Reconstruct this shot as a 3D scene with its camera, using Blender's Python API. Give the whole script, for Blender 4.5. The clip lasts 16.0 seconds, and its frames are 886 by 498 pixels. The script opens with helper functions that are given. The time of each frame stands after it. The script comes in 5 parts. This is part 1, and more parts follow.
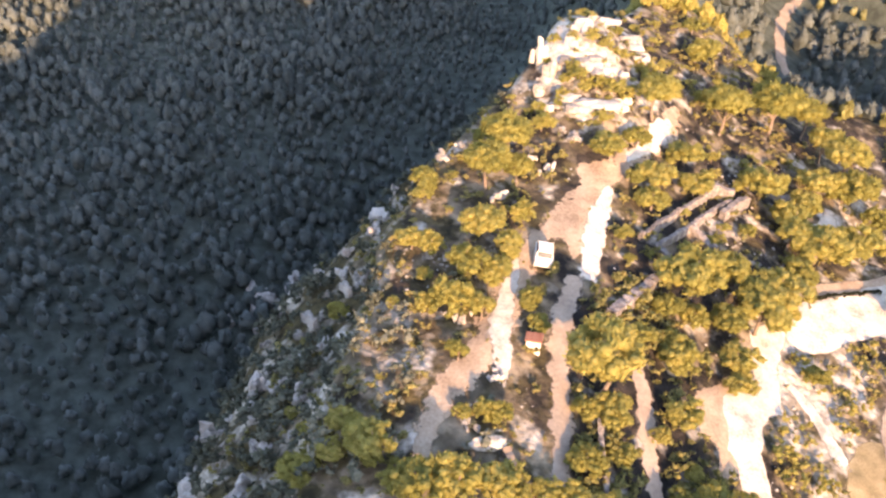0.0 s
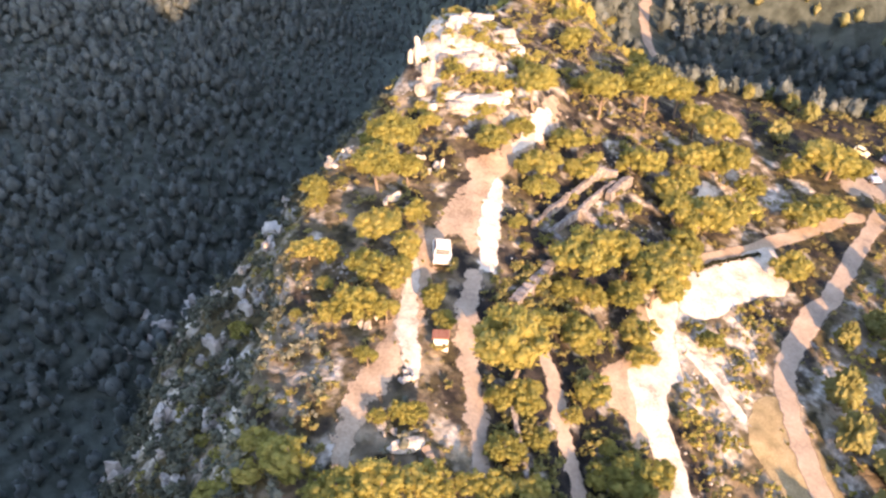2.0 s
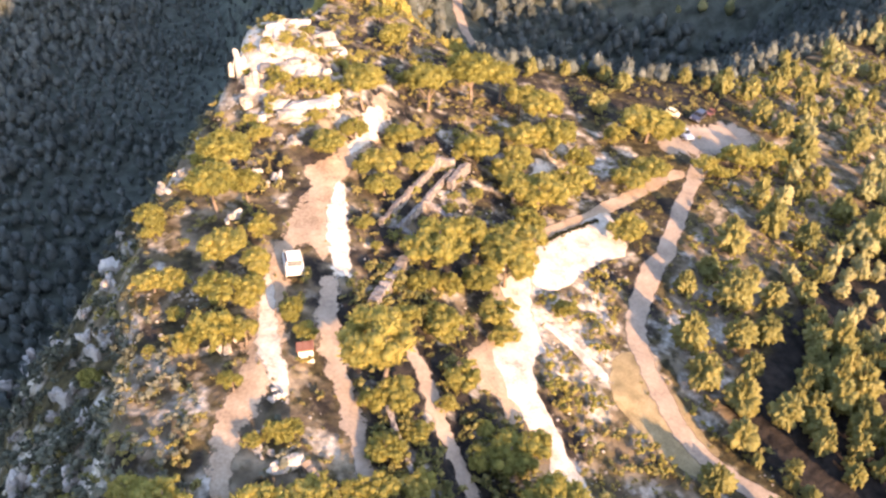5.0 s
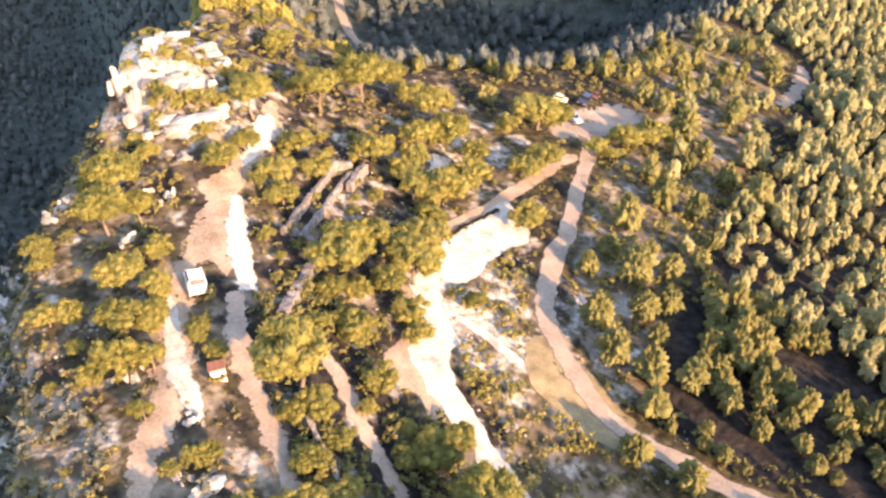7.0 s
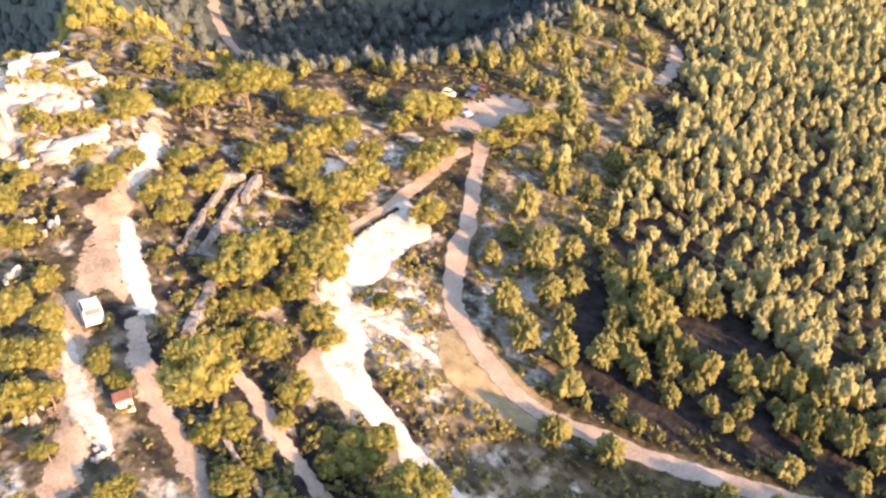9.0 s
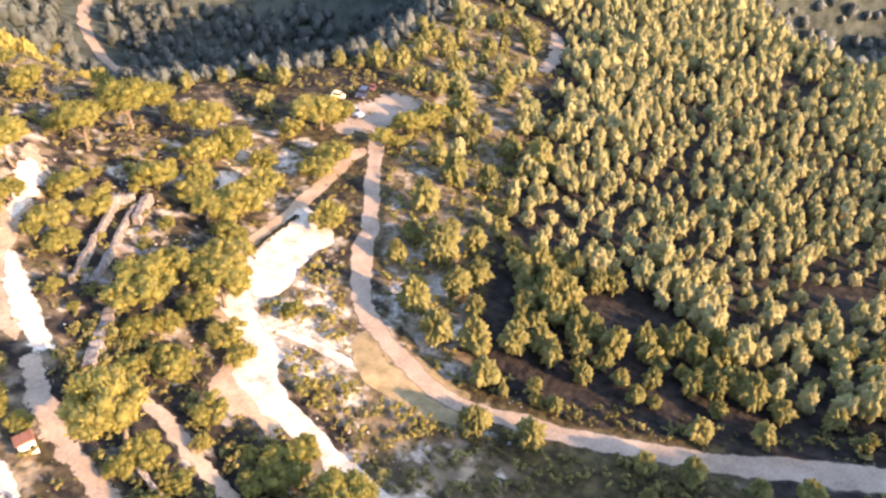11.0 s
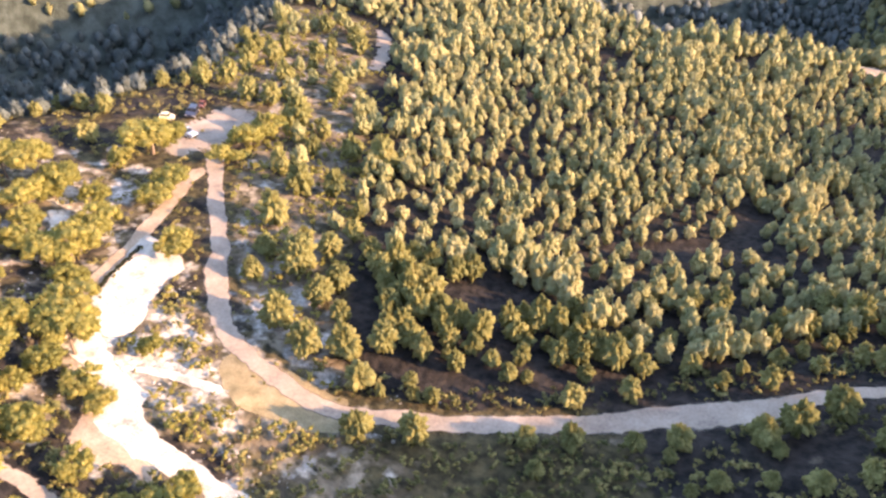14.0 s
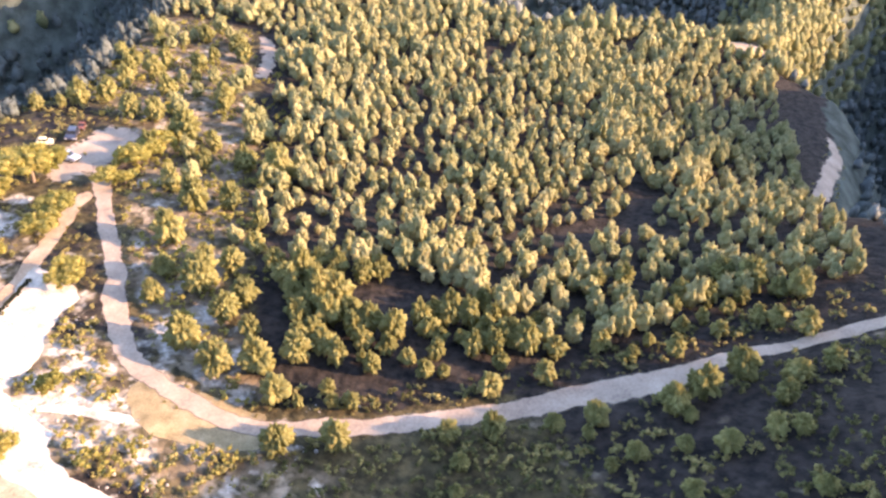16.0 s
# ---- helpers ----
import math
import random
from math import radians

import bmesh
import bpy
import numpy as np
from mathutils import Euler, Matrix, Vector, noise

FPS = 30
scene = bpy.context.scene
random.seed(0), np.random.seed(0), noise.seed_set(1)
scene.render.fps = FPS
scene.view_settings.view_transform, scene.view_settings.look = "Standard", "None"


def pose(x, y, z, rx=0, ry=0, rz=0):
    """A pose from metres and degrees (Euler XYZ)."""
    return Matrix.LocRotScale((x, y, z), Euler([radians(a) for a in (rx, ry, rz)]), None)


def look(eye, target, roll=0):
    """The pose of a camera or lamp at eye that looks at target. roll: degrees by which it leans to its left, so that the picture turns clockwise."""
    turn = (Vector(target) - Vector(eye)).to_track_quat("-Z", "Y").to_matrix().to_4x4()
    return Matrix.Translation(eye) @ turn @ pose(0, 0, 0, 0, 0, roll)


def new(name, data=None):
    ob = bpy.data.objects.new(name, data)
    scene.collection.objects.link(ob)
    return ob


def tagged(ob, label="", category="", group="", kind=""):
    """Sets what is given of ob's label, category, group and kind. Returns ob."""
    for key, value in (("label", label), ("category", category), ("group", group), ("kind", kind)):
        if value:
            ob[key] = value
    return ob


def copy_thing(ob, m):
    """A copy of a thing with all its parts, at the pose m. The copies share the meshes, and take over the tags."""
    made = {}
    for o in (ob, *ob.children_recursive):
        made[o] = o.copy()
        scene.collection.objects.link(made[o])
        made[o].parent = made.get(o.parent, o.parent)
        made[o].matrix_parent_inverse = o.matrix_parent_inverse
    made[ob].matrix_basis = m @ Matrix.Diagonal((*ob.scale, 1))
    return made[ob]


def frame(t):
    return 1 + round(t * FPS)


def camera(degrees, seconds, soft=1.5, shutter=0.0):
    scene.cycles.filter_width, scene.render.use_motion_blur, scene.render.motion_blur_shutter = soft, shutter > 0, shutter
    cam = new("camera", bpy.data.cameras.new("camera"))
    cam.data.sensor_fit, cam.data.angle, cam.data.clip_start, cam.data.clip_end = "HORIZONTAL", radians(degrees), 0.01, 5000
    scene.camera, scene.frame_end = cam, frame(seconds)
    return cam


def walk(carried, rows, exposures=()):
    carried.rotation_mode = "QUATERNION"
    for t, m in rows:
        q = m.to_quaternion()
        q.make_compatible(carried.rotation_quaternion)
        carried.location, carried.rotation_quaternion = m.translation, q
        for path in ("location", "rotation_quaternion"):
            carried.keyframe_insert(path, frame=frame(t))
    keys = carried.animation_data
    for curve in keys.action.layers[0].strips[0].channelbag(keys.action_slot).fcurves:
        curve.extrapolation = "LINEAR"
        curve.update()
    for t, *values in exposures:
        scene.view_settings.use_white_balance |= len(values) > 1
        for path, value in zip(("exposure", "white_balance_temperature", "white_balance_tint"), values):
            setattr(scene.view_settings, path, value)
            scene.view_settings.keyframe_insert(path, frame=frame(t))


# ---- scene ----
EYE_Z = 66.0
# seconds, heading, pitch, lean; the camera hovers and turns on the spot
PATH = [
    (0.0, -0.00, -39.60, -0.09),
    (0.5, -2.35, -39.57, -0.04),
    (1.0, -4.66, -39.53, -0.03),
    (1.5, -6.90, -39.46, -0.08),
    (2.0, -9.19, -39.43, -0.05),
    (2.5, -11.49, -39.40, -0.03),
    (3.0, -13.74, -39.39, -0.05),
    (3.5, -15.93, -39.40, -0.05),
    (4.0, -18.12, -39.41, -0.05),
    (6.5, -28.95, -39.43, 0.01),
    (7.0, -31.05, -39.47, 0.04),
    (7.5, -33.18, -39.48, 0.02),
    (8.0, -35.36, -39.50, 0.03),
    (8.5, -37.54, -39.53, -0.01),
    (9.0, -39.71, -39.53, 0.02),
    (11.5, -50.42, -39.63, -0.05),
    (12.0, -52.59, -39.62, -0.07),
    (12.5, -54.74, -39.61, -0.07),
    (13.0, -56.89, -39.59, -0.05),
    (13.5, -59.02, -39.63, -0.03),
    (14.0, -61.12, -39.63, -0.05),
    (14.5, -63.21, -39.64, -0.07),
    (15.0, -65.34, -39.65, -0.04),
    (15.5, -67.45, -39.68, -0.10),
    (16.0, -69.62, -39.69, -0.10),
]
cam = camera(56.5, 16.0, soft=2.5)
walk(cam, [(t, pose(0, 0, EYE_Z, 90 + p, r, h)) for t, h, p, r in PATH],
     exposures=[(0.0, 2.15, 7150, 23), (9.0, 2.2, 7000, 21), (12.5, 2.22, 6780, 20), (16.0, 2.46, 6500, 24)])

# ---- light: a low sun behind the first view, clear sky ----
SUN_AZ, SUN_EL = 170.0, 18.0
world = bpy.data.worlds.new("sky")
scene.world = world
world.use_nodes = True
wn = world.node_tree
sky = wn.nodes.new("ShaderNodeTexSky")
sky.sky_type, sky.sun_disc = "NISHITA", False
sky.sun_elevation, sky.sun_rotation = radians(SUN_EL), radians(SUN_AZ)
wn.links.new(sky.outputs[0], wn.nodes["Background"].inputs[0])
wn.nodes["Background"].inputs[1].default_value = 0.15
sun = new("sun", bpy.data.lights.new("sun", "SUN"))
sun.data.energy, sun.data.angle, sun.data.color = 3.3, radians(0.6), (1.0, 0.65, 0.36)
sun_from = Vector((math.sin(radians(SUN_AZ)) * math.cos(radians(SUN_EL)),
                   math.cos(radians(SUN_AZ)) * math.cos(radians(SUN_EL)), math.sin(radians(SUN_EL))))
sun.matrix_world = look(sun_from * 300, (0, 0, 0))

# ---- terrain shape ----
# <terrain>
def ease(a, lo, hi):
    u = np.clip((a - lo) / (hi - lo), 0, 1)
    return u * u * (3 - 2 * u)


def hash2(ix, iy, k):
    h = np.sin(ix * 127.1 + iy * 311.7 + k * 74.7) * 43758.5453
    return h - np.floor(h)


def rough(x, y, size, k=0):
    """Smooth value noise from 0 to 1 with bumps of that size."""
    x, y = np.asarray(x, float) / size, np.asarray(y, float) / size
    ix, iy = np.floor(x), np.floor(y)
    fx, fy = x - ix, y - iy
    fx, fy = fx * fx * (3 - 2 * fx), fy * fy * (3 - 2 * fy)
    a = hash2(ix, iy, k) * (1 - fx) + hash2(ix + 1, iy, k) * fx
    b = hash2(ix, iy + 1, k) * (1 - fx) + hash2(ix + 1, iy + 1, k) * fx
    return a * (1 - fy) + b * fy


def west_edge(y):
    """Where the ridge breaks off to the valley."""
    return np.interp(y, [-200, 0, 42, 56, 66, 74, 80, 87, 94, 98, 104, 112, 124, 160, 260, 400],
                     [-16, -12, -9.5, -5.5, -4.5, -1.5, 1, 5, 9.5, 13, 16.5, 24, 33, 44, 62, 80])


def east_profile(e):
    z = 0
    for d in (-4, 0, 4):
        z = z + np.interp(e + d, [-30, 8, 18, 27, 36, 45, 60, 100, 200, 300, 600],
                          [15.5, 14.5, 10.5, 6.5, 4.0, 1.0, -0.5, -8, -24, -36, -60]) / 3
    return z


def north_edge(x):
    return np.interp(x, [0, 34, 44, 50, 66, 84, 100, 114, 130, 148, 180, 260], [124, 122, 112, 103, 104, 99, 99, 104, 110, 116, 132, 180])


def east_edge(y):
    """Where the forested plateau breaks off to the eastern valley."""
    return np.interp(y, [-60, -13, -7, 10, 20, 33, 45, 53, 63, 70, 90, 120, 200], [150, 186, 200, 208, 203, 195, 187, 188, 194, 202, 228, 270, 360])


def height(x, y):
    x, y = np.asarray(x, float), np.asarray(y, float)
    z = east_profile(x - 0.35 * (y - 50))
    # the rocky summit at the end of the ridge
    z = z + 6.5 * np.exp(-((x - 18) / 8.5) ** 2 - ((y - 99) / 11) ** 2)
    # north side falls to a wooded valley, a shoulder runs on
    shoulder = np.exp(-((x - 42 - 0.2 * (y - 120)) / 18) ** 2)
    z = z - (44 - 24 * shoulder) * (1 - 0.4 * ease(x, 140, 210)) * ease(y - north_edge(x), 0, 62)
    spur = np.exp(-((y + 7 + 0.16 * (x - 205)) / (15 + 0.1 * np.clip(x - 205, 0, 150))) ** 2)
    z = z - (46 - 40 * spur * (1 - ease(x, 338, 362))) * ease(x - east_edge(y), 2, 46) + 0.22 * np.clip(x - 290, 0, 160) + 0.5 * np.clip(x - 345, 0, 110)
    z = z - 42 * ease(-20 - y - 0.1 * (x - 150), 0, 42) * ease(x, 105, 150) * (1 - 0.8 * spur * ease(x, 190, 215))
    # west flank, then the cliff, then the valley
    w = np.maximum(0, west_edge(y) - x)
    ledge = np.interp(y, [36, 58, 66, 72, 80, 87, 100], [11, 13.5, 14, 9, 5.5, 4, 3])
    fall = np.where(w < ledge, 0.72 * w + 0.85 * np.minimum(w, 2.5), 0.72 * ledge + 2.1 + 2.0 * (w - ledge))
    floor = -92 + 0.10 * np.maximum(0, w - 90) + 10 * (rough(x, y, 70, 5) - 0.5) + 0.03 * (y - 150)
    zw = z - fall
    k = 7.0
    z = np.where(w > 0, np.maximum(zw, floor) + k * np.exp(-np.abs(zw - floor) / k) * 0.6 * (w > ledge), z)
    # the mountain behind, out of view; its crest is shaped to cast the shade
    crest = np.interp(x, [-300, -85, -60, -30, -4, 8, 14, 17, 20, 23, 26, 33, 43, 47, 58, 68, 80, 88, 100, 115, 135, 170, 195, 230, 300, 400],
                      [60, 58, 90, 102, 98, 84, 78, 74, 67, 63, 60.5, 58.5, 56, 54, 50, 41, 32.7, 28.2, 21.2, 14, 19, 22, 10, -14, -34, -40])
    up = ease(-y, 5 - 27 * ease(x, 30, 46) + 70 * ease(x, 105, 140), 120)
    z = z + (crest - z) * up
    # a sunlit hillside across the north valley
    z = z + 64 * ease(y + 0.9 * (x - 150) - 211, 0, 34) * ease(x, 105, 145)
    far = np.hypot(x, y)
    z = z + (-60 - z) * ease(far, 620, 1500)
    # bumps
    z = z + (rough(x, y, 9, 1) - 0.5) * 0.7 + (rough(x, y, 3.1, 2) - 0.5) * 0.25
    crag = np.clip(1 - np.abs(w - 6) / 10, 0, 1) * (w > 0)
    z = z + crag * (np.abs(rough(x, y, 5.0, 3) - 0.5) * 5.0 - 1.0)
    return z
# </terrain>


# ---- materials ----
def material(name, ramp, size=1.0, rough_=0.9, bump=0.3, fine=8.0, spread=0.0, clear=0.0):
    """A mottled surface: a ramp of colours over two noises at real size; spread varies it piece by piece."""
    m = bpy.data.materials.new(name)
    m.use_nodes = True
    nt = m.node_tree
    b = nt.nodes["Principled BSDF"]
    b.inputs["Roughness"].default_value = rough_
    b.inputs["Specular IOR Level"].default_value = 0.25
    co = nt.nodes.new("ShaderNodeTexCoord")
    big = nt.nodes.new("ShaderNodeTexNoise")
    big.inputs["Scale"].default_value, big.inputs["Detail"].default_value = 1.0 / size, 5
    small = nt.nodes.new("ShaderNodeTexNoise")
    small.inputs["Scale"].default_value, small.inputs["Detail"].default_value = fine / size, 4
    nt.links.new(co.outputs["Object"], big.inputs["Vector"])
    nt.links.new(co.outputs["Object"], small.inputs["Vector"])
    mix = nt.nodes.new("ShaderNodeMath")
    mix.operation = "MULTIPLY_ADD"
    mix.inputs[1].default_value = 0.4
    nt.links.new(small.outputs["Fac"], mix.inputs[0])
    sc = nt.nodes.new("ShaderNodeMath")
    sc.operation = "MULTIPLY"
    sc.inputs[1].default_value = 0.6
    nt.links.new(big.outputs["Fac"], sc.inputs[0])
    nt.links.new(sc.outputs[0], mix.inputs[2])
    fac = mix.outputs[0]
    if spread:
        info = nt.nodes.new("ShaderNodeObjectInfo")
        geo = nt.nodes.new("ShaderNodeNewGeometry")
        for src, amount in ((info.outputs["Random"], spread), (geo.outputs["Random Per Island"], spread * 0.7)):
            add = nt.nodes.new("ShaderNodeMath")
            add.operation = "MULTIPLY_ADD"
            add.inputs[1].default_value = amount
            off = nt.nodes.new("ShaderNodeMath")
            off.operation = "SUBTRACT"
            off.inputs[1].default_value = 0.5
            nt.links.new(src, off.inputs[0])
            nt.links.new(off.outputs[0], add.inputs[0])
            nt.links.new(fac, add.inputs[2])
            fac = add.outputs[0]
    cr = nt.nodes.new("ShaderNodeValToRGB")
    el = cr.color_ramp.elements
    lo, hi = 0.32, 0.68
    for i, c in enumerate(ramp):
        at = lo + (hi - lo) * i / max(1, len(ramp) - 1)
        e = el[i] if i < 2 else el.new(at)
        e.position, e.color = at, (*c, 1)
    nt.links.new(fac, cr.inputs["Fac"])
    nt.links.new(cr.outputs["Color"], b.inputs["Base Color"])
    if bump:
        bp = nt.nodes.new("ShaderNodeBump")
        bp.inputs["Strength"].default_value, bp.inputs["Distance"].default_value = bump, 0.15 * size
        nt.links.new(mix.outputs[0], bp.inputs["Height"])
        nt.links.new(bp.outputs["Normal"], b.inputs["Normal"])
    if clear:
        tr = nt.nodes.new("ShaderNodeBsdfTranslucent")
        nt.links.new(cr.outputs["Color"], tr.inputs["Color"])
        ms = nt.nodes.new("ShaderNodeMixShader")
        ms.inputs[0].default_value = clear
        nt.links.new(b.outputs[0], ms.inputs[1])
        nt.links.new(tr.outputs[0], ms.inputs[2])
        nt.links.new(ms.outputs[0], nt.nodes["Material Output"].inputs["Surface"])
    return m


M_PINE = material("pine needles", [(0.17, 0.172, 0.048), (0.295, 0.275, 0.078), (0.395, 0.345, 0.11)], 1.8, 0.9, 0, 5, 0.18, 0.38)
# blue in these needles is raised a little to carry the haze
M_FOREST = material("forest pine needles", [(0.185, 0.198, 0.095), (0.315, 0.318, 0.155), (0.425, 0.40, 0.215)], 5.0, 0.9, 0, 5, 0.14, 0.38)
M_EDGE = material("sunlit young pine needles", [(0.155, 0.16, 0.06), (0.27, 0.262, 0.10), (0.37, 0.335, 0.145)], 1.8, 0.9, 0, 5, 0.16, 0.38)
M_VERGE = material("dry grass verge", [(0.15, 0.12, 0.065), (0.27, 0.215, 0.12), (0.38, 0.305, 0.19)], 1.6, 0.95, 0.3, 9)
# blue haze and shade of the valleys put into the leaf colour
M_VALLEY_HAZE = material("blue-green valley oak leaves", [(0.075, 0.092, 0.088), (0.125, 0.15, 0.145), (0.185, 0.21, 0.205)], 9.0, 0.8, 0, 5, 0.22, 0.2)
# leaf colour lowered to carry the shade of the west flank
M_OAK = material("grey-green oak leaves", [(0.06, 0.068, 0.05), (0.11, 0.12, 0.088), (0.18, 0.185, 0.14)], 1.2, 0.8, 0, 5, 0.3, 0.2)
# almost black, to draw the shadow line of the upper road's wall
M_SHADOW_LINE = material("dark hedge leaves", [(0.012, 0.016, 0.008), (0.03, 0.034, 0.016)], 0.5, 0.8, 0, 5, 0.3)
M_SHRUB = material("scrub leaves", [(0.07, 0.076, 0.028), (0.165, 0.156, 0.055), (0.275, 0.235, 0.09)], 0.8, 0.85, 0, 5, 0.3, 0.15)
M_BARK = material("pine bark", [(0.13, 0.10, 0.08), (0.30, 0.24, 0.19)], 0.5, 0.95, 0.6, 8)
M_ROCK = material("limestone", [(0.19, 0.178, 0.165), (0.37, 0.35, 0.325), (0.52, 0.49, 0.455)], 1.6, 0.9, 0.7, 7, 0.2)
M_ROAD = material("compacted earth road", [(0.22, 0.175, 0.142), (0.335, 0.272, 0.215), (0.43, 0.358, 0.288)], 3.0, 0.95, 0.25, 9)
M_EARTH = material("reddish bare earth", [(0.20, 0.145, 0.10), (0.37, 0.28, 0.20), (0.50, 0.40, 0.30)], 2.2, 0.95, 0.3, 9)
M_GRAVEL = material("white limestone gravel", [(0.27, 0.23, 0.185), (0.54, 0.49, 0.42), (0.72, 0.68, 0.61)], 1.8, 0.95, 0.6, 7)
M_WALL = material("old grey stone wall", [(0.08, 0.072, 0.068), (0.20, 0.18, 0.17), (0.38, 0.35, 0.325)], 0.6, 0.92, 1.0, 4)
M_WHITE = material("white render", [(0.66, 0.63, 0.58), (0.76, 0.74, 0.69), (0.82, 0.80, 0.76)], 0.8, 0.85, 0.15, 6)
M_TILE = material("red clay roof tile", [(0.30, 0.09, 0.05), (0.44, 0.15, 0.08), (0.52, 0.22, 0.13)], 0.3, 0.85, 0.3, 5, 0.3)


def worn(mat, ragged):
    """The same surface for a track: its edges break up into patches and let the ground show."""
    name = mat.name + " worn " + str(ragged)
    if name in bpy.data.materials:
        return bpy.data.materials[name]
    m = mat.copy()
    m.name = name
    nt = m.node_tree
    out = nt.nodes["Material Output"].inputs["Surface"]
    at = nt.nodes.new("ShaderNodeAttribute")
    at.attribute_name = "edge"
    no = nt.nodes.new("ShaderNodeTexNoise")
    no.inputs["Scale"].default_value, no.inputs["Detail"].default_value, no.inputs["Roughness"].default_value = 0.8, 8, 0.65
    co = nt.nodes.new("ShaderNodeTexCoord")
    nt.links.new(co.outputs["Object"], no.inputs["Vector"])
    ma = nt.nodes.new("ShaderNodeMath")
    ma.operation = "MULTIPLY_ADD"
    ma.inputs[1].default_value = ragged
    nt.links.new(no.outputs["Fac"], ma.inputs[0])
    nt.links.new(at.outputs["Fac"], ma.inputs[2])
    mr = nt.nodes.new("ShaderNodeMapRange")
    mr.inputs["From Min"].default_value, mr.inputs["From Max"].default_value = 0.5 * ragged + 0.16, 0.5 * ragged + 0.34
    nt.links.new(ma.outputs[0], mr.inputs["Value"])
    mix = nt.nodes.new("ShaderNodeMixShader")
    clear = nt.nodes.new("ShaderNodeBsdfTransparent")
    nt.links.new(mr.outputs[0], mix.inputs[0])
    nt.links.new(clear.outputs[0], mix.inputs[1])
    nt.links.new(nt.nodes["Principled BSDF"].outputs[0], mix.inputs[2])
    nt.links.new(mix.outputs[0], out)
    return m


def paint(name, colour, rough_=0.35, metal=0.0, coat=0.0):
    m = material(name, [tuple(c * 0.92 for c in colour), colour], 0.6, rough_, 0, 6)
    b = m.node_tree.nodes["Principled BSDF"]
    b.inputs["Metallic"].default_value, b.inputs["Coat Weight"].default_value = metal, coat
    return m


M_CAR_WHITE = paint("white car paint", (0.74, 0.73, 0.70), 0.4, 0, 0.5)
M_CAR_SILVER = paint("silver blue car paint", (0.42, 0.48, 0.58), 0.35, 0.3, 0.5)
M_CAR_DARK = paint("dark blue car paint", (0.035, 0.04, 0.07), 0.3, 0, 0.6)
M_CAR_RED = paint("dull maroon car paint", (0.16, 0.06, 0.05), 0.4, 0, 0.5)
M_CAR_CREAM = paint("cream van paint", (0.72, 0.68, 0.46), 0.4, 0, 0.4)
M_GLASS = paint("dark car glass", (0.02, 0.022, 0.025), 0.08, 0, 0.3)
M_TYRE = paint("black tyre rubber", (0.02, 0.02, 0.02), 0.9)
M_RIM = paint("grey wheel rim", (0.45, 0.45, 0.46), 0.4, 0.8)
M_LAMP = paint("clear headlamp", (0.6, 0.6, 0.58), 0.15, 0.2, 0.5)
M_DARK = paint("dark opening", (0.03, 0.03, 0.03), 0.9)


